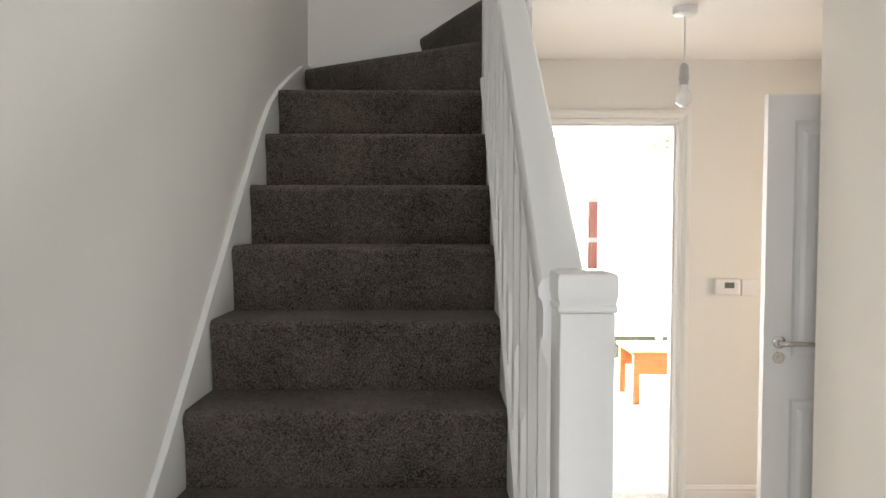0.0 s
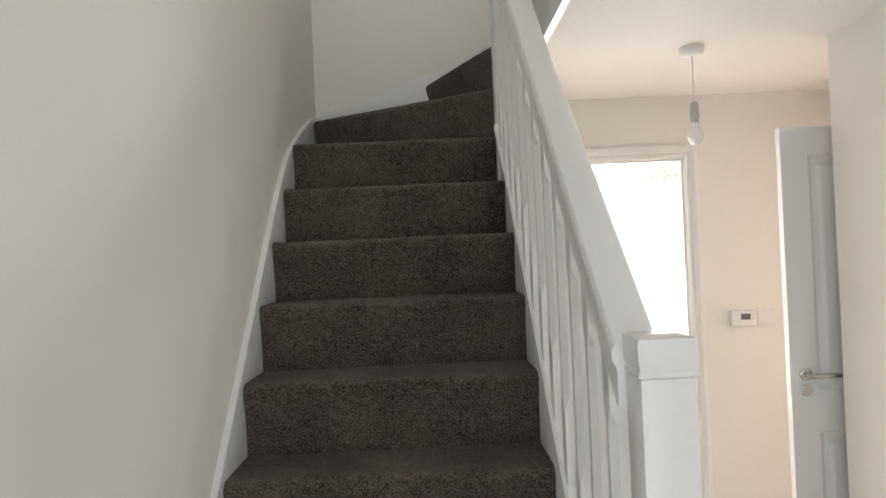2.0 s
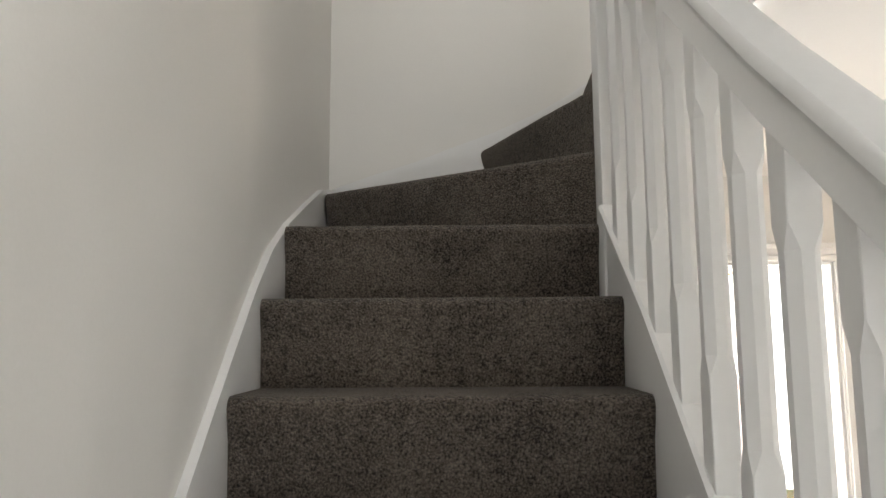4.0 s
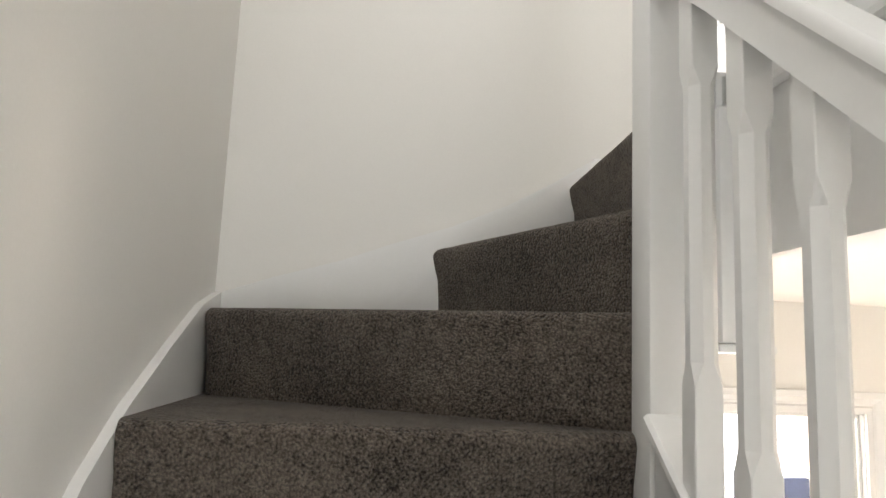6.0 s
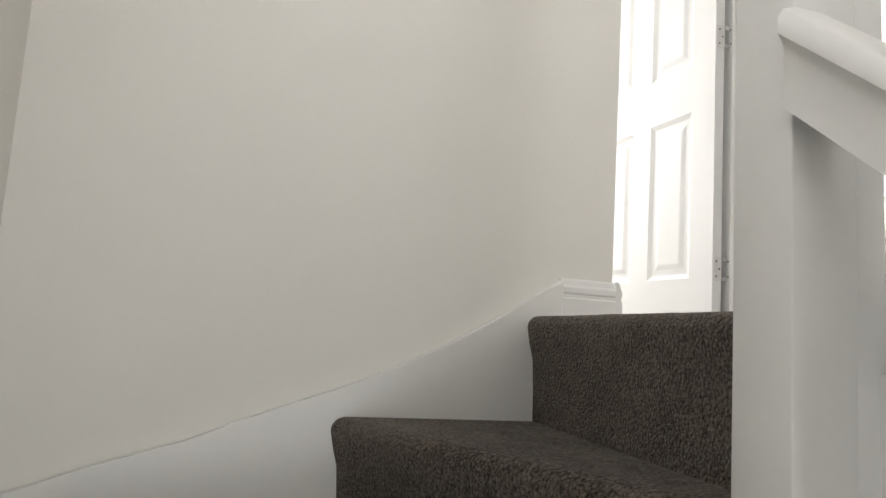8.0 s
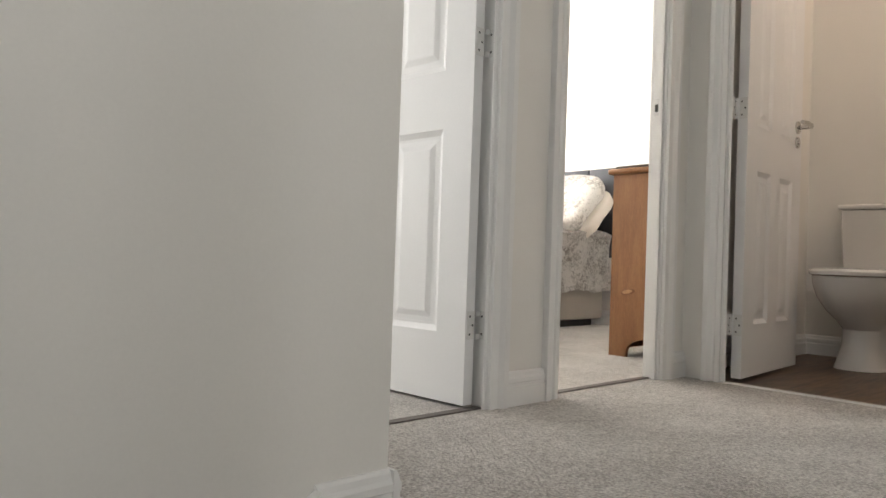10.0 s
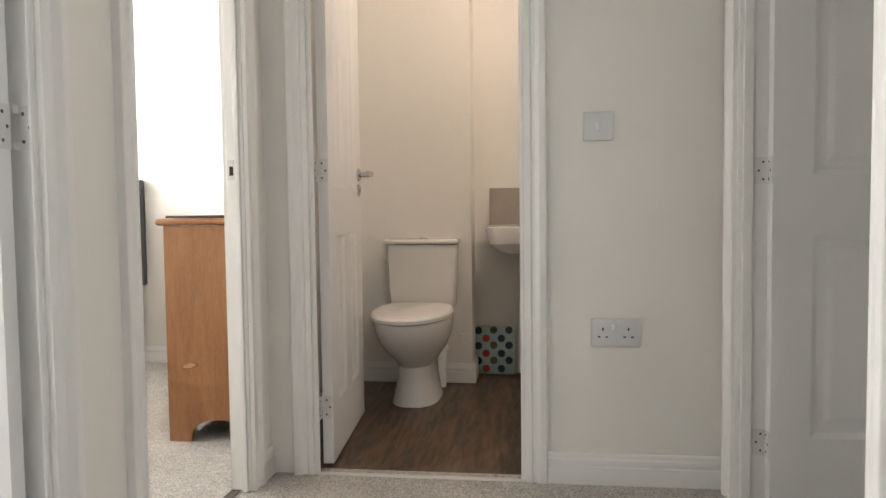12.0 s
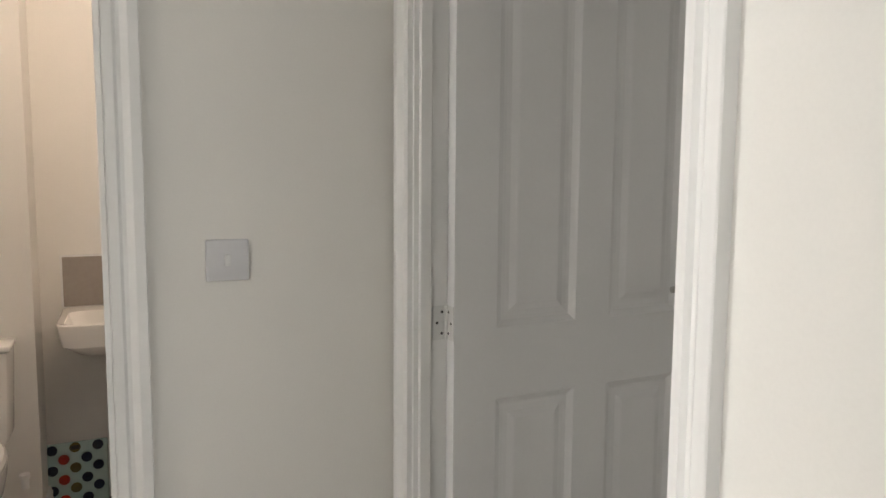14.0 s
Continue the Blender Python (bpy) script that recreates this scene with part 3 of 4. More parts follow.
skirting("stair_wall", (0.988, 2.912), (1.112, 2.912), (0, -1))
skirting("wall_end", (1.112, 2.896), (1.112, 3.021), (1, 0))
skirting("landing_pier", (1.920, 3.42), (2.081, 3.42), (0, -1))
skirting("landing_corner", (2.805, 3.42), (2.895, 3.42), (0, -1))
skirting("landing_side", (2.895, 1.997), (2.895, 2.525), (-1, 0))
skirting("landing_corridor", (1.66, 1.997), (1.919, 1.997), (0, 1))
skirting("washroom_back", (4.155, 2.847), (4.155, 3.45), (-1, 0))
skirting("washroom_boxing", (4.139, 2.862), (4.375, 2.862), (0, -1))
skirting("washroom_side", (2.951, 3.45), (4.155, 3.45), (0, -1))
skirting("bedroom_east", (4.5, 3.52), (4.5, 6.5), (-1, 0))
skirting("study_split", (1.985, 3.466), (1.985, 6.5), (-1, 0))
skirting("hall_end", (1.945, 3.03), (2.9, 3.03), (0, -1), 0.078, 0)
skirting("hall_side", (2.1, 1.10), (2.1, 2.06), (-1, 0), 0.078, 0)
structure("trim_threshold_washroom", boxed(2.885, 2.905, 2.595, 3.268, F - 0.002, F + 0.004, bevel=0.002), STEEL, "thin metal threshold strip at the washroom", "trim")
structure("trim_threshold_bedroom", boxed(2.150, 2.735, 3.455, 3.485, F, F + 0.004, bevel=0.002), material("carpet_bar", (0.12, 0.10, 0.09), 0.5, 0.1, 5, 80, 0.1), "dark carpet joint in the bedroom doorway", "trim")
structure("trim_threshold_study", boxed(1.07, 1.851, 3.430, 3.460, F, F + 0.004, bevel=0.002), material("carpet_joint", (0.12, 0.10, 0.09), 0.5, 0.1, 5, 80, 0.1), "dark carpet joint in the bedroom doorway", "trim")

# ---- windows ----


def window(name, axis, at, a, b, z0, z1, bars=1, label="white plastic window with clear glass"):
    w = thing(name, label, "window", kind="structure")

    def slab(u0, u1, zl, zh, d0, d1, nm, mat):
        bm = boxed(d0, d1, u0, u1, zl, zh) if axis == "x" else boxed(u0, u1, d0, d1, zl, zh)
        return part(nm, bm, mat, w, smooth=False)
    f = 0.06
    slab(a, b, z0, z0 + f, at, at + 0.06, "window_frame", PLASTIC)
    slab(a, b, z1 - f, z1, at, at + 0.06, "window_frame", PLASTIC)
    slab(a, a + f, z0 + f, z1 - f, at, at + 0.06, "window_frame", PLASTIC)
    slab(b - f, b, z0 + f, z1 - f, at, at + 0.06, "window_frame", PLASTIC)
    for k in range(1, bars + 1):
        c = a + (b - a) * k / (bars + 1)
        slab(c - 0.03, c + 0.03, z0 + f, z1 - f, at, at + 0.06, "mullion", PLASTIC)
    g = slab(a + f, b - f, z0 + f, z1 - f, at + 0.028, at + 0.034, "pane", GLASS)
    g.visible_shadow = False
    return w


GLASS = bpy.data.materials.new("clear_glass")
GLASS.use_nodes = True
gp = GLASS.node_tree.nodes["Principled BSDF"]
gp.inputs["Transmission Weight"].default_value, gp.inputs["Roughness"].default_value, gp.inputs["IOR"].default_value = 1.0, 0.0, 1.45
window("window_1", "y", 6.53, 0.9, 3.9, 0.0, 2.25, 2, "white glazed garden doors flooded with daylight")
window("window_2", "y", 6.53, 0.05, 1.55, F + 0.8, F + 2.0)
# invented opening in the stair wall, made for the fill lamp
window("added_window_11", "x", -0.11, 1.0, 2.2, F + 0.9, F + 2.1)
# unseen side window of the study, positioned to suit its lamp
window("added_window_10", "x", -0.11, 3.65, 4.85, F + 0.8, F + 2.0)
# supposed window in an unseen room, added for the warm fill
window("added_window_9", "x", 4.53, 2.2, 2.96, 0.7, 2.0, 0)
window("window_3", "y", 6.53, 2.35, 3.85, F + 0.8, F + 2.0)
window("window_4", "y", -1.89, 0.45, 1.35, 0.0, 2.1, 0, "white front door with a large frosted pane")
# unseen landing window, added to carry that fill
window("added_window_5", "y", -1.89, 1.02, 1.60, F + 0.9, F + 2.1, 0)
window("window_6", "x", 4.53, -0.2, 1.4, 0.8, 2.0)
window("window_7", "y", -1.89, 2.6, 4.0, 0.8, 2.0)
window("window_8", "y", -1.89, 2.6, 4.0, F + 0.8, F + 2.0)
# emissive panel outside, added so the garden doors look blown out with daylight
GLOW = bpy.data.materials.new("daylight_glow")
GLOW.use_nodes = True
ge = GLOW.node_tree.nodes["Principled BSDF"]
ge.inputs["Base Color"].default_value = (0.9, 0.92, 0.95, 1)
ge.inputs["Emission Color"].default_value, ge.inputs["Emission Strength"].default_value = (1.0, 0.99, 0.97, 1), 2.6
structure("backdrop_garden", boxed(-4, 12, 9.5, 9.6, -0.2, 5.2), GLOW, "glowing white panel standing in for blown-out daylight beyond the garden doors", "backdrop")
# made-up block for the red brickwork behind white window bars
BRICK = material("red_brick", (0.42, 0.10, 0.06), 0.85, 0.3, 12, 60, 0.5)
brick_block = thing("brick_stand_in", "red brick block with white bands, standing in for brickwork behind window bars", "pillar", pose(2.53, 8.0, -0.21))
for k, (z0, z1) in enumerate(((0.0, 0.9), (0.96, 1.42), (1.48, 1.92))):
    part("brickwork", boxed(-0.05, 0.05, 0, 0.1, z0, z1, bevel=0.004), BRICK, brick_block)
for z in (0.90, 1.42, 1.92):
    part("white_band", boxed(-0.06, 0.06, -0.01, 0.11, z + 0.001, z + 0.059, bevel=0.006), PLASTIC, brick_block)
structure("ground", boxed(-400, 400, -400, 400, -0.4, -0.21), material("garden_ground", (0.16, 0.18, 0.09), 0.95, 0.3, 0.5, 20, 0.3), "lawn and ground round the house", "ground")

# ---- hall things ----
HOLDER = material("grey_holder_plastic", (0.42, 0.42, 0.43), 0.35, 0.02, 4, 40, 0.0)
pend = thing("pendant_light", "white ceiling rose and cord with a bare frosted bulb, unlit", "lamp", pose(1.602, 2.143, C0))
part("ceiling_rose", lathe(bmesh.new(), [(0.0, -0.034), (0.012, -0.034), (0.040, -0.030), (0.046, -0.024), (0.048, 0.0)], 28), PLASTIC, pend)
part("cord", tube(bmesh.new(), [(0, 0, -0.03), (0.001, 0, -0.12), (0, 0, -0.22)], 0.0032, 8), PLASTIC, pend)
part("lamp_holder", lathe(bmesh.new(), [(0.006, -0.215), (0.014, -0.222), (0.017, -0.232), (0.0175, -0.262), (0.0195, -0.264), (0.0195, -0.280), (0.0165, -0.284), (0.0165, -0.300)][::-1], 20), HOLDER, pend, "grey plastic lamp holder")
part("bulb", lathe(bmesh.new(), [(0.0, -0.386), (0.016, -0.382), (0.027, -0.370), (0.0315, -0.354), (0.029, -0.337), (0.021, -0.323), (0.0145, -0.314), (0.013, -0.298)], 24), BULBM, pend, "frosted white globe bulb")

th = thing("thermostat", "white plastic wall thermostat with a small grey display", "thermostat", pose(2.145, 3.03, 1.135))
part("body", boxed(-0.066, 0.066, -0.028, 0, -0.044, 0.044, bevel=0.010, seg=3), PLASTIC, th)
part("display", boxed(-0.018, 0.032, -0.0295, -0.027, -0.006, 0.024), material("display_grey", (0.16, 0.17, 0.15), 0.2), th, "small grey display", smooth=False)
part("button", boxed(0.040, 0.050, -0.031, -0.027, 0.010, 0.02, bevel=0.002), SOCKETM, th)
part("button", boxed(0.040, 0.050, -0.031, -0.027, -0.006, 0.004, bevel=0.002), SOCKETM, th)
sp = thing("blank_plate", "white square wall plate beside the thermostat", "plate", pose(2.266, 3.03, 1.13))
part("plate", boxed(-0.043, 0.043, -0.009, 0, -0.043, 0.043, bevel=0.003), PLASTIC, sp)

# ---- landing things ----


def wall_plate(name, label, category, y, z, w, h):
    t = thing(name, label, category, pose(2.895, y, z, 0, 0, -90))
    part("plate", boxed(-w / 2, w / 2, -0.010, 0, -h / 2, h / 2, bevel=0.0028), SOCKETM, t)
    return t


sw = wall_plate("light_switch", "white plastic single light switch on the landing wall", "light switch", 2.3725, 3.679, 0.086, 0.086)
part("rocker", boxed(-0.006, 0.006, -0.0145, -0.009, -0.012, 0.012, bevel=0.002), PLASTIC, sw)
so = wall_plate("power_socket", "white plastic double power socket with two rockers", "socket", 2.320, 3.0545, 0.146, 0.086)
for cx in (-0.038, 0.038):
    for dx, z, w, h in ((0, 0.012, 0.0045, 0.009), (-0.0115, -0.012, 0.0075, 0.0045), (0.0115, -0.012, 0.0075, 0.0045)):
        part("pin_slot", boxed(cx + dx - w / 2, cx + dx + w / 2, -0.0106, -0.0095, z - h / 2, z + h / 2), DARK, so, smooth=False)
for cx in (-0.009, 0.009):
    part("rocker", boxed(cx - 0.006, cx + 0.006, -0.0135, -0.009, 0.008, 0.030, bevel=0.002), PLASTIC, so)

# ---- washroom ----


def planks(name):
    """Dark wood-effect sheet: long streaks along x with faint board joints."""
    m = material(name, (0.17, 0.105, 0.066), 0.36, 0.3, 2.0, 5, 0.15, deep=(0.030, 0.018, 0.011), depth=0.0006)
    nt = m.node_tree
    for n in nt.nodes:
        if n.type == "MAP_RANGE" and n.inputs["From Max"].default_value > 1.2:
            n.inputs["From Min"].default_value, n.inputs["From Max"].default_value = 0.80, 1.22
    co = next(n for n in nt.nodes if n.type == "TEX_COORD")
    mp = nt.nodes.new("ShaderNodeMapping")
    mp.inputs["Scale"].default_value = (1.3, 9.0, 1.0)
    nt.links.new(co.outputs["Object"], mp.inputs["Vector"])
    for n in nt.nodes:
        if n.type == "TEX_NOISE":
            nt.links.new(mp.outputs[0], n.inputs["Vector"])
            n.inputs["Distortion"].default_value = 0.6
    return m


VINYL = planks("wood_effect_vinyl")
bpy.data.objects["floor_washroom"].data.materials[0] = VINYL


def oval(cx, cy, z, rx, ry, n=36, power=2.0, back=None):
    """A superellipse in plan; back: where it is cut straight on the wall side."""
    out = []
    for k in range(n):
        a = math.tau * k / n
        c, s_ = math.cos(a), math.sin(a)
        x = cx + rx * math.copysign(abs(c) ** (2 / power), c)
        y = cy + ry * math.copysign(abs(s_) ** (2 / power), s_)
        out.append((min(x, back) if back else x, y, z))
    return out


TY = 3.092
toilet = thing("toilet", "white ceramic close-coupled toilet with its lid down", "toilet", group="")
bm = bmesh.new()
sweep(bm, [oval(3.885, TY, F, 0.205, 0.108, power=2.6), oval(3.885, TY, F + 0.02, 0.20, 0.102, power=2.6), oval(3.90, TY, F + 0.10, 0.185, 0.088, power=2.4), oval(3.90, TY, F + 0.165, 0.185, 0.085, power=2.3),
           oval(3.88, TY, F + 0.20, 0.21, 0.105, power=2.2), oval(3.845, TY, F + 0.245, 0.26, 0.138), oval(3.82, TY, F + 0.30, 0.30, 0.162), oval(3.81, TY, F + 0.35, 0.325, 0.172), oval(3.805, TY, F + 0.385, 0.33, 0.174), oval(3.805, TY, F + 0.39, 0.325, 0.170)])
part("pan", bm, CERAMIC, toilet)
bm = bmesh.new()
sweep(bm, [oval(3.775, TY, F + 0.392, 0.312, 0.170, back=4.005), oval(3.775, TY, F + 0.394, 0.318, 0.176, back=4.005), oval(3.775, TY, F + 0.408, 0.320, 0.178, back=4.005), oval(3.775, TY, F + 0.417, 0.312, 0.170, back=4.0), oval(3.775, TY, F + 0.4215, 0.27, 0.13, back=3.98)])
part("lid", bm, material("glossy_seat_plastic", (0.84, 0.83, 0.81), 0.16, 0.01, 3, 30, 0.0), toilet, "glossy white closed seat lid")
# thin brown sheet that paints the shade line under the lid
bm = bmesh.new()
sweep(bm, [oval(3.775, TY, F + 0.3885, 0.308, 0.166, back=4.0), oval(3.775, TY, F + 0.3925, 0.308, 0.166, back=4.0)])
part("seat_shade_sheet", bm, material("seat_shadow_gap", (0.25, 0.2, 0.16), 0.5), toilet)
bm = bmesh.new()
rings = []
for z, d, hw, o in ((0.385, 0.0, 0.150, 0.0), (0.40, 0.0, 0.155, 0.0), (0.55, -0.004, 0.162, 0.0), (0.690, -0.008, 0.168, 0.0)):
    rings.append([(4.022 + d + ex, TY + sy * (hw - ey), F + z) for sy, ex, ey in ((-1, 0.02, 0), (-1, 0.006, 0.006), (-1, 0, 0.022), (1, 0, 0.022), (1, 0.006, 0.006), (1, 0.02, 0), (1, 0.132, 0), (-1, 0.132, 0))])
sweep(bm, rings)
part("cistern", bm, CERAMIC, toilet)
part("cistern_lid", boxed(4.004, 4.152, TY - 0.174, TY + 0.174, F + 0.694, F + 0.716, bevel=0.007, seg=3), CERAMIC, toilet)
part("flush_button", lathe(bmesh.new(), [(0.019, 0), (0.019, 0.004), (0.016, 0.007), (0.0, 0.007)], 20, Matrix.Translation((4.075, TY - 0.005, F + 0.716))), CHROME, toilet, "chrome push button")
part("waste_pipe", tube(bmesh.new(), [(4.06, TY - 0.085, F + 0.002), (4.06, TY - 0.085, F + 0.10), (4.075, TY - 0.086, F + 0.15), (4.12, TY - 0.088, F + 0.175), (4.15, TY - 0.088, F + 0.175)], 0.024, 14), PLASTIC, toilet)
part("supply_valve", lathe(bmesh.new(), [(0.0, 0), (0.012, 0.0), (0.012, 0.035), (0.016, 0.037), (0.016, 0.05), (0.0, 0.05)], 12, Matrix.Translation((4.06, TY - 0.19, F + 0.21))), PLASTIC, toilet)

basin = thing("washbasin", "white ceramic pedestal washbasin with rounded corners", "washbasin")
BY = 2.518
bm = bmesh.new()


def rect(x0, x1, hw, z, r):
    out = []
    for cx, cy, a0 in ((x1 - r, BY + hw - r, 0), (x0 + r, BY + hw - r, 90), (x0 + r, BY - hw + r, 180), (x1 - r, BY - hw + r, 270)):
        for k in range(6):
            a = radians(a0 + 18 * k)
            out.append((cx + r * math.cos(a), cy + r * math.sin(a), z))
    return out


sweep(bm, [rect(4.12, 4.375, 0.12, 3.215, 0.05), rect(4.05, 4.375, 0.21, 3.235, 0.06), rect(4.00, 4.375, 0.255, 3.275, 0.06), rect(3.985, 4.375, 0.266, 3.345, 0.05), rect(3.985, 4.375, 0.268, 3.354, 0.05), rect(3.990, 4.372, 0.264, 3.358, 0.05),
           rect(4.012, 4.30, 0.245, 3.352, 0.05), rect(4.03, 4.29, 0.23, 3.31, 0.05), rect(4.08, 4.26, 0.16, 3.25, 0.05)])
part("bowl", bm, CERAMIC, basin)
bm = bmesh.new()
sweep(bm, [rect(4.17, 4.36, 0.098, F, 0.05), rect(4.18, 4.36, 0.086, F + 0.05, 0.05), rect(4.185, 4.36, 0.078, F + 0.35, 0.045), rect(4.17, 4.36, 0.09, F + 0.64, 0.045)])
part("pedestal", bm, CERAMIC, basin)
spl = thing("splashback", "taupe wall tiles above the basin with a white edge trim", "tiles")
part("trim_frame", boxed(4.366, 4.3749, 2.17, 2.792, 3.357, 3.556, bevel=0.001), PLASTIC, spl)
for k in range(3):
    y1 = 2.784 - 0.2 * k
    part("tile", boxed(4.3625, 4.3665, y1 - 0.198, y1, 3.360, 3.549, bevel=0.001, seg=1), material("taupe_tile", (0.36, 0.32, 0.285), 0.16, 0.05, 6, 60, 0.02), spl)

sc = thing("bathroom_scales", "pale aqua glass bathroom scales with coloured dots leaning on the wall", "scales", pose(4.342, 2.7615, F, 0, 0, -90) @ Matrix.Rotation(radians(-3), 4, "X"))
part("plate", boxed(-0.1065, 0.1065, -0.006, 0.006, 0.0, 0.25, bevel=0.004), material("aqua_glass", (0.42, 0.56, 0.55), 0.1, 0.03, 5, 40, 0), sc)
DOTS = {"navy": material("navy_dot", (0.012, 0.022, 0.05), 0.15), "red": material("red_dot", (0.42, 0.04, 0.025), 0.15), "olive": material("olive_dot", (0.13, 0.11, 0.04), 0.15)}
disc = {k: mesh_of("dot", lathe(bmesh.new(), [(0.0195, 0), (0.0195, 0.0012), (0, 0.0012)], 18, Matrix.Rotation(radians(90), 4, "X")), m) for k, m in DOTS.items()}
for col, (dx, z0, kind_) in enumerate(((-0.085, 0.226, "navy"), (-0.0455, 0.187, "red"), (-0.006, 0.230, "olive"), (0.0335, 0.187, "navy"), (0.073, 0.230, "navy"))):
    for r in range(3):
        z = z0 - 0.0785 * r
        if z > 0.02:
            d = new("dot", disc[kind_])
            d.parent, d.matrix_local = sc, pose(dx, -0.0062, z)
part("display", boxed(-0.022, 0.010, -0.0085, -0.006, 0.222, 0.238), DARK, sc, smooth=False)

# ---- bedroom ----


def wood(name, light, dark, along):
    m = material(name, light, 0.42, 0.2, 2.2, 30, 0.08, deep=dark, depth=0.0006)
    nt = m.node_tree
    co = next(n for n in nt.nodes if n.type == "TEX_COORD")
    mp = nt.nodes.new("ShaderNodeMapping")
    mp.inputs["Scale"].default_value = tuple(1.0 if a == along else 9.0 for a in "xyz")
    nt.links.new(co.outputs["Object"], mp.inputs["Vector"])
    for n in nt.nodes:
        if n.type == "TEX_NOISE":
            nt.links.new(mp.outputs[0], n.inputs["Vector"])
            n.inputs["Distortion"].default_value = 1.2
    return m


PINE = wood("honey_pine", (0.31, 0.145, 0.058), (0.20, 0.085, 0.032), "z")
KNOT = material("pine_knot", (0.45, 0.25, 0.12), 0.5, 0.2, 20, 60, 0.1)
KNOTR = material("pine_knot_rim", (0.22, 0.09, 0.035), 0.5, 0.2, 20, 60, 0.1)
chest = thing("chest_of_drawers", "honey pine chest with an arched plinth cut in its side", "chest", pose(3.16, 3.53, F))
D, H = 0.385, 0.805


def side_panel(x0, x1):
    arch = [(0.0, 0.0), (0.085, 0.0)]
    arch += [(0.085 + 0.215 * (1 - math.cos(a)) / 2, 0.085 * math.sin(a) ** 0.7) for a in [math.pi * k / 12 for k in range(1, 12)]]
    arch += [(0.30, 0.0), (D, 0.0), (D, H), (0.0, H)]
    return prism(bmesh.new(), arch, "x", x0, x1)


part("side_panel", side_panel(0.0, 0.02), PINE, chest, smooth=False)
part("side_panel", side_panel(0.68, 0.70), PINE, chest, smooth=False)
part("back_panel", boxed(0.02, 0.68, 0.0, 0.012, 0.09, H), PINE, chest, smooth=False)
part("plinth", boxed(0.02, 0.68, D - 0.03, D - 0.012, 0.03, 0.1), PINE, chest, smooth=False)
part("top", boxed(-0.022, 0.722, -0.004, D + 0.022, H + 0.001, H + 0.026, bevel=0.010, seg=3), PINE, chest)
for k in range(4):
    z = 0.105 + 0.175 * k
    dr = part("drawer", boxed(0.024, 0.676, D - 0.02, D + 0.003, z, z + 0.168, bevel=0.004), PINE, chest)
    for x in (0.17, 0.53):
        part("knob", lathe(bmesh.new(), [(0.010, 0), (0.010, 0.012), (0.018, 0.018), (0.018, 0.026), (0.0, 0.03)], 16, Matrix.Translation((x, D + 0.003, z + 0.084)) @ Matrix.Rotation(radians(-90), 4, "X")), PINE, dr)
bm = lathe(bmesh.new(), [(0.0, 0), (0.036, 0), (0.034, 0.0012), (0, 0.0012)], 20, Matrix.Translation((0.0, D - 0.088, 0.286)) @ Matrix.Rotation(radians(-12), 4, "X") @ Matrix.Diagonal((1, 1.0, 0.33, 1)) @ Matrix.Rotation(radians(-90), 4, "Y"))
part("knot_rim", bm, KNOTR, chest, "dark rim of a knot")
bm = lathe(bmesh.new(), [(0.0, 0), (0.027, 0), (0.025, 0.002), (0, 0.002)], 20, Matrix.Translation((0.0, D - 0.086, 0.287)) @ Matrix.Rotation(radians(-12), 4, "X") @ Matrix.Diagonal((1, 1.0, 0.30, 1)) @ Matrix.Rotation(radians(-90), 4, "Y"))
part("knot", bm, KNOT, chest, "pale knot in the pine")
tagged(part("tray", boxed(3.15, 3.80, 3.56, 3.90, F + 0.832, F + 0.842, bevel=0.003), material("dark_wood_tray", (0.05, 0.03, 0.02), 0.4)), "thin dark wooden tray lying on the chest", "tray")

bed = thing("bed", "divan bed with a charcoal panelled headboard, made up with patterned bedding", "bed")
BY0, BY1 = 4.80, 6.15
part("base", boxed(2.55, 4.43, BY0 + 0.02, BY1 - 0.02, F + 0.045, F + 0.30, bevel=0.02), material("beige_divan_fabric", (0.42, 0.38, 0.33), 0.9, 0.08, 6, 300, 0.5), bed, "beige fabric divan base")
part("foot_plinth", boxed(2.60, 4.36, BY0 + 0.06, BY1 - 0.06, F + 0.001, F + 0.045), DARK, bed, smooth=False)
part("mattress", boxed(2.55, 4.43, BY0, BY1, F + 0.305, F + 0.54, bevel=0.05, seg=3), material("white_ticking", (0.75, 0.73, 0.70), 0.9, 0.04, 6, 200, 0.3), bed)
HBM = material("charcoal_faux_leather", (0.035, 0.037, 0.045), 0.5, 0.15, 8, 200, 0.2)
for k in range(6):
    y0 = 4.745 + 0.227 * k
    part("headboard_panel", boxed(4.435, 4.488, y0 + 0.001, y0 + 0.226, F + 0.45, F + 1.048, bevel=0.012, seg=3), HBM, bed, "charcoal upholstered headboard panel")
part("headboard_strut", boxed(4.488, 4.4985, 4.95, 5.0, F, F + 0.8), DARK, bed, smooth=False)


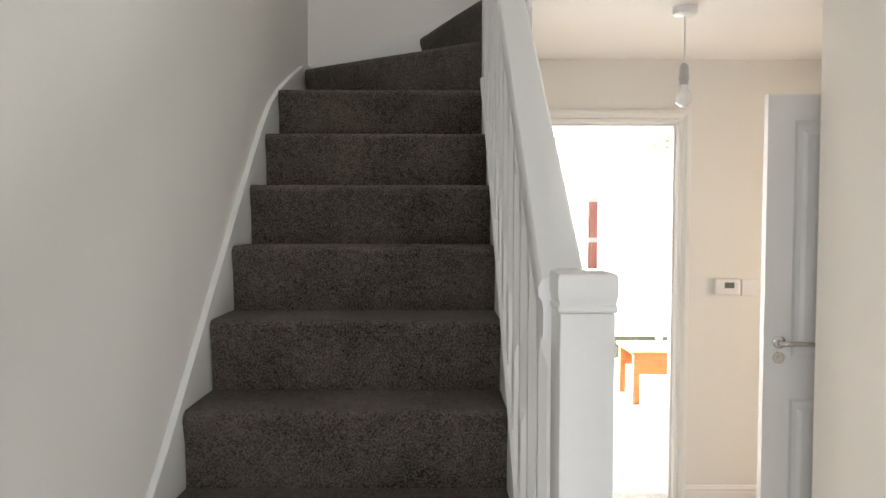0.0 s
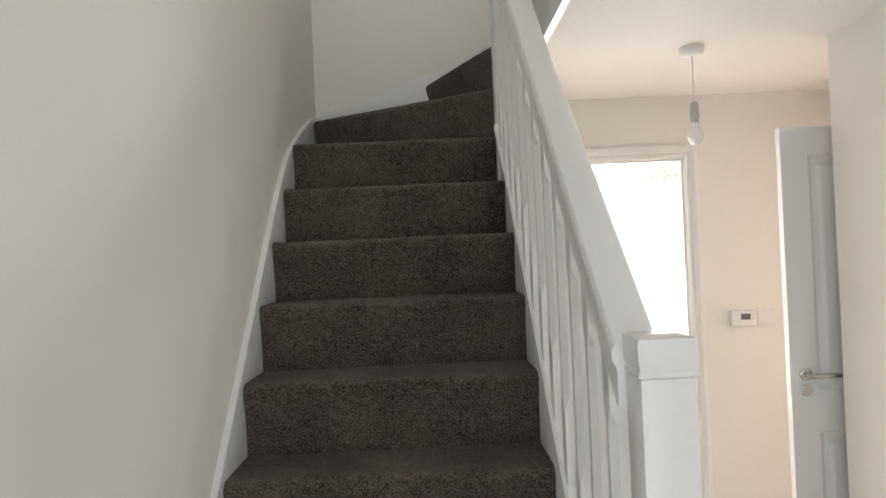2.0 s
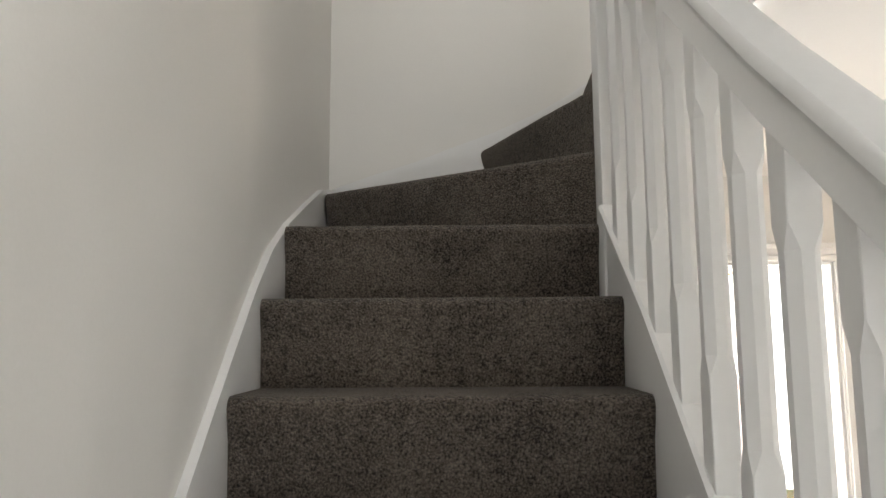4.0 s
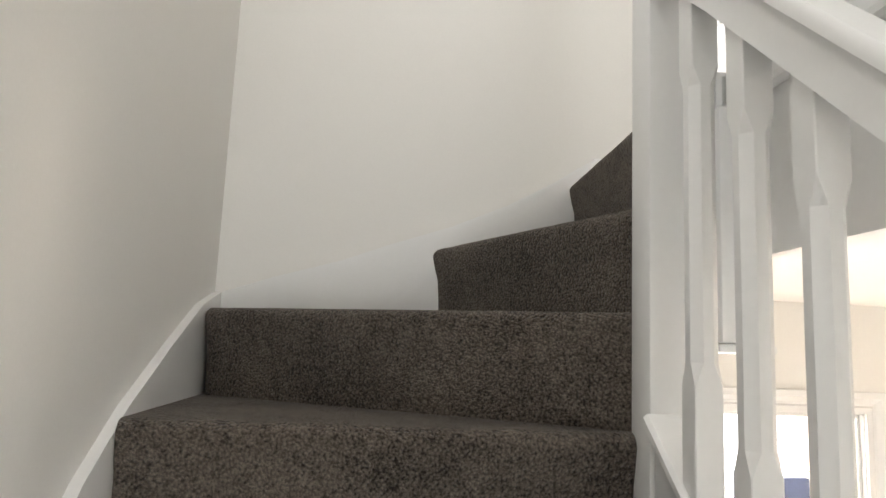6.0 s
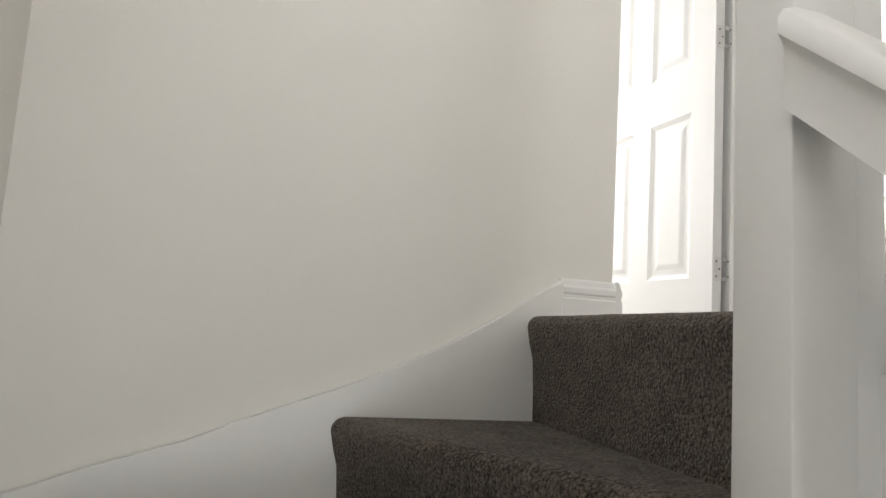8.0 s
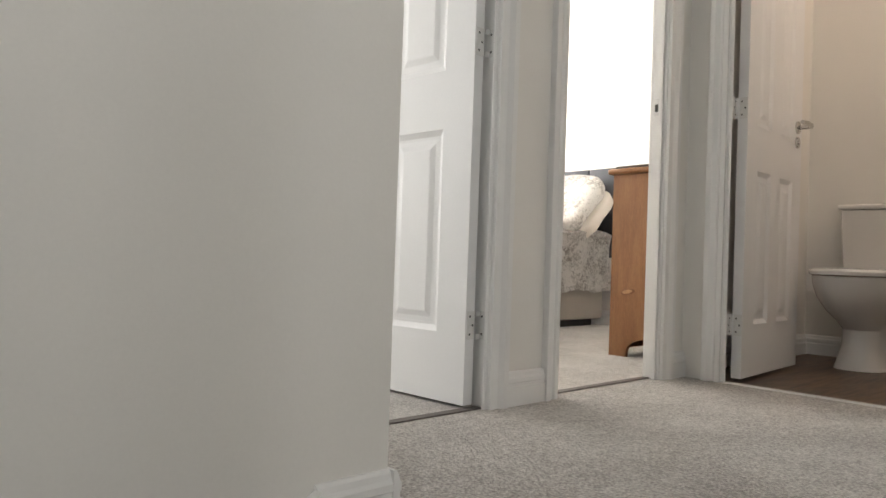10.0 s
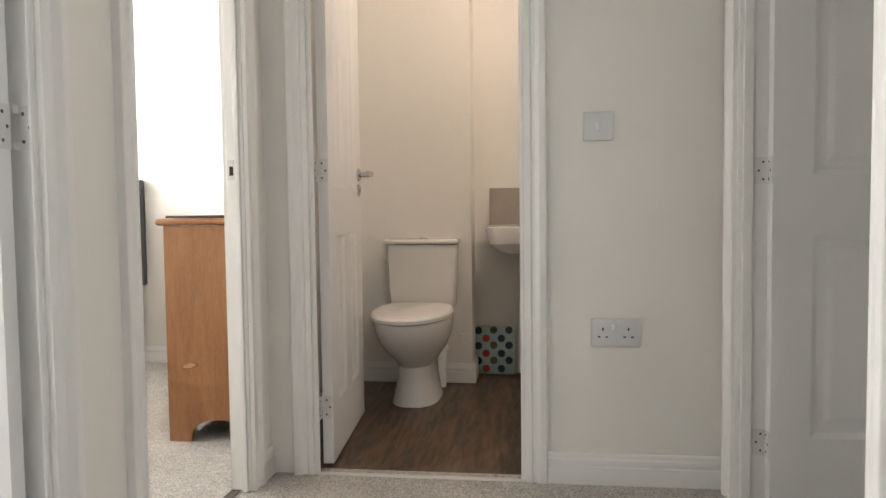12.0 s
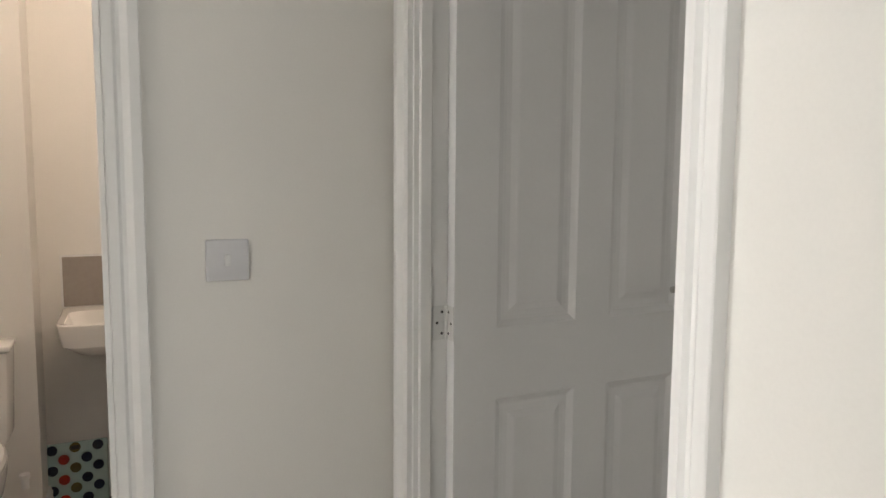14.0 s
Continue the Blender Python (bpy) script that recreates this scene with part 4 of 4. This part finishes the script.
def print_fabric(name):
    """Off-white cotton with a broken grey-brown sketchy print."""
    m = material(name, (0.78, 0.75, 0.71), 0.9, 0.05, 5, 220, 0.3)
    nt = m.node_tree
    p = nt.nodes["Principled BSDF"]
    co = next(n for n in nt.nodes if n.type == "TEX_COORD")
    wav = nt.nodes.new("ShaderNodeTexNoise")
    wav.inputs["Scale"].default_value, wav.inputs["Detail"].default_value, wav.inputs["Distortion"].default_value = 34, 3, 1.6
    brk = nt.nodes.new("ShaderNodeTexNoise")
    brk.inputs["Scale"].default_value, brk.inputs["Detail"].default_value = 6, 4
    for n in (wav, brk):
        nt.links.new(co.outputs["Object"], n.inputs["Vector"])
    mul = nt.nodes.new("ShaderNodeMath")
    mul.operation = "MULTIPLY"
    nt.links.new(wav.outputs["Fac"], mul.inputs[0])
    nt.links.new(brk.outputs["Fac"], mul.inputs[1])
    rng = nt.nodes.new("ShaderNodeMapRange")
    rng.inputs["From Min"].default_value, rng.inputs["From Max"].default_value = 0.21, 0.36
    nt.links.new(mul.outputs[0], rng.inputs["Value"])
    mix = nt.nodes.new("ShaderNodeMix")
    mix.data_type = "RGBA"
    old = p.inputs["Base Color"].links[0].from_socket
    nt.links.new(old, mix.inputs["A"])
    mix.inputs["B"].default_value = (0.34, 0.31, 0.28, 1)
    nt.links.new(rng.outputs[0], mix.inputs["Factor"])
    nt.links.new(mix.outputs["Result"], p.inputs["Base Color"])
    return m


DUVET = print_fabric("duvet_print")


def cushion(bm, cx, cy, cz, lx, ly, lz, m, fold=0.012, seed=0, n=26, pinch=2.6):
    """A soft stuffed shape with folds."""
    vs = []
    for i in range(n + 1):
        th_ = math.pi * i / n
        for j in range(2 * n):
            ph = math.tau * j / (2 * n)
            d = Vector((math.sin(th_) * math.cos(ph), math.sin(th_) * math.sin(ph), math.cos(th_)))
            q = Vector([math.copysign(abs(c) ** (2 / pinch), c) for c in d])
            q = Vector((q.x * lx, q.y * ly, q.z * lz * (1 - 0.35 * max(abs(q.x), abs(q.y)) ** 3)))
            w = noise.noise(q * 7 + Vector((seed, 0, 0))) + 0.6 * noise.noise(Vector((q.x * 22, q.y * 9, q.z * 9 + seed)))
            q += d * fold * w
            vs.append(bm.verts.new(m @ q + Vector((cx, cy, cz))))
    k = 2 * n
    for i in range(n):
        for j in range(k):
            bm.faces.new((vs[i * k + j], vs[i * k + (j + 1) % k], vs[(i + 1) * k + (j + 1) % k], vs[(i + 1) * k + j]))
    bmesh.ops.remove_doubles(bm, verts=bm.verts, dist=1e-5)
    return bm


bm = bmesh.new()
NX, NY = 70, 60
grid = []
for i in range(NX + 1):
    u = i / NX
    x = 2.45 + 1.975 * u
    row = []
    for j in range(NY + 1):
        v = j / NY
        s_ = -0.40 + v * (BY1 - BY0 + 0.80)
        if s_ < 0:
            y, z = BY0 - 0.035 - 0.02 * math.sin(s_ * 9), F + 0.60 + s_ * 0.92
        elif s_ > BY1 - BY0:
            y, z = BY1 + 0.035, F + 0.60 - (s_ - BY1 + BY0) * 0.92
        else:
            e = min(s_, BY1 - BY0 - s_)
            y, z = BY0 + s_ - 0.035 * max(0, 1 - e / 0.08), F + 0.60 + 0.05 * (1 - math.exp(-e * 9))
        w = noise.noise(Vector((x * 5, s_ * 4, 1))) * 0.022 + noise.noise(Vector((x * 15, s_ * 8, 4))) * 0.012
        row.append(bm.verts.new((x + 0.01 * noise.noise(Vector((s_ * 9, x * 3, 7))), y - (w * 1.1 if s_ < 0.05 else 0), z + w)))
    grid.append(row)
for a, b in zip(grid, grid[1:]):
    for j in range(NY):
        bm.faces.new((a[j], b[j], b[j + 1], a[j + 1]))
bmesh.ops.solidify(bm, geom=list(bm.faces), thickness=0.02)
tagged(part("duvet", bm, DUVET), "rumpled off-white duvet with a grey-brown print, on the bed", "duvet")
lean = Matrix.Rotation(radians(-44), 3, "Y")
tagged(part("pillow", cushion(bmesh.new(), 4.16, 5.13, F + 0.79, 0.26, 0.40, 0.10, lean, 0.020, 1, pinch=5.0), DUVET), "plump printed pillow leaning on the headboard", "pillow", "pillows on the bed")
tagged(part("pillow", cushion(bmesh.new(), 4.26, 5.12, F + 0.72, 0.24, 0.39, 0.085, lean, 0.014, 5, pinch=5.0), material("cream_cotton", (0.76, 0.70, 0.63), 0.9, 0.04, 5, 220, 0.3)), "cream cotton pillow behind the printed one", "pillow", "pillows on the bed")

# ---- back room ----
BENCH = wood("orange_pine", (0.60, 0.27, 0.09), (0.42, 0.17, 0.05), "x")
bench = thing("coffee_table", "orange pine table with square legs in the sunlit room", "table", pose(2.20, 4.95, 0))
part("top", boxed(-0.02, 0.95, -0.02, 0.50, 0.405, 0.43, bevel=0.005), BENCH, bench)
part("apron", boxed(0.05, 0.88, 0.01, 0.03, 0.24, 0.404), BENCH, bench, smooth=False)
part("apron", boxed(0.05, 0.88, 0.45, 0.47, 0.24, 0.404), BENCH, bench, smooth=False)
for x in (0.0, 0.88):
    for y in (0.0, 0.43):
        part("leg", boxed(x, x + 0.05, y, y + 0.05, 0.0, 0.404, bevel=0.003), BENCH, bench)

cab = thing("dark_cabinet", "navy blue cabinet with small bright boxes on its ledge", "cabinet", pose(2.98, 5.45, 0))
NAVY = material("navy_paint", (0.02, 0.03, 0.07), 0.5, 0.1, 4, 60, 0.05)
part("body", boxed(0, 0.40, 0.06, 0.40, 0, 1.40, bevel=0.006), NAVY, cab)
part("door", boxed(0.01, 0.195, 0.04, 0.06, 0.05, 1.08, bevel=0.004), NAVY, cab)
part("door", boxed(0.205, 0.39, 0.04, 0.06, 0.05, 1.08, bevel=0.004), NAVY, cab)
part("ledge", boxed(0, 0.40, -0.06, 0.06, 1.085, 1.10, bevel=0.003), NAVY, cab)
tagged(part("storage_box", boxed(3.02, 3.09, 5.40, 5.48, 1.1005, 1.18, bevel=0.006), material("lime_plastic", (0.45, 0.55, 0.04), 0.4)), "lime green plastic box on the navy cabinet", "box")
tagged(part("storage_box", boxed(3.22, 3.32, 5.40, 5.48, 1.1005, 1.19, bevel=0.006), material("teal_plastic", (0.04, 0.25, 0.36), 0.4)), "teal plastic box on the navy cabinet", "box")
pc = thing("pine_cabinet", "brown pine cabinet by the bright window", "cabinet", pose(3.62, 5.45, 0))
part("body", boxed(0, 0.45, 0.02, 0.40, 0.05, 1.38, bevel=0.005), BENCH, pc)
part("top", boxed(-0.02, 0.47, 0.0, 0.41, 1.381, 1.40, bevel=0.004), BENCH, pc)
part("plinth", boxed(0.02, 0.43, 0.05, 0.38, 0.0, 0.05), BENCH, pc, smooth=False)

# yellow paper leaves on threads under the ceiling by the garden doors
YELLOW = material("yellow_leaf", (0.16, 0.095, 0.004), 0.6, 0.25, 14, 60, 0.1)
rnd = random.Random(4)
for k, x in enumerate((2.79, 2.91, 3.03)):
    hang = thing("hanging_leaves", "small bunch of yellow leaves hanging on a thread by the bright window", "decoration", pose(x, 6.33, C0), "hanging leaf bunches")
    part("thread", tube(bmesh.new(), [(0, 0, 0), (0.001, 0, -0.05), (0, 0, -0.14)], 0.0012, 6), PLASTIC, hang)
    for i in range(5 + 2 * k):
        bm = bmesh.new()
        a, l = rnd.uniform(0, 6.28), rnd.uniform(0.055, 0.080)
        rings = [[(-w, t, c), (0, t, c + 0.003), (w, t, c), (0, t, c - 0.001)] for t, w, c in ((0, 0.001, 0), (l * 0.3, 0.019, 0.002), (l * 0.65, 0.020, 0.001), (l, 0.0008, -0.005))]
        sweep(bm, rings)
        bmesh.ops.transform(bm, matrix=pose(0, 0, -0.055 - 0.010 * i, rnd.uniform(-50, 30), rnd.uniform(-40, 40), math.degrees(a)), verts=bm.verts)
        part("leaf", bm, YELLOW, hang)
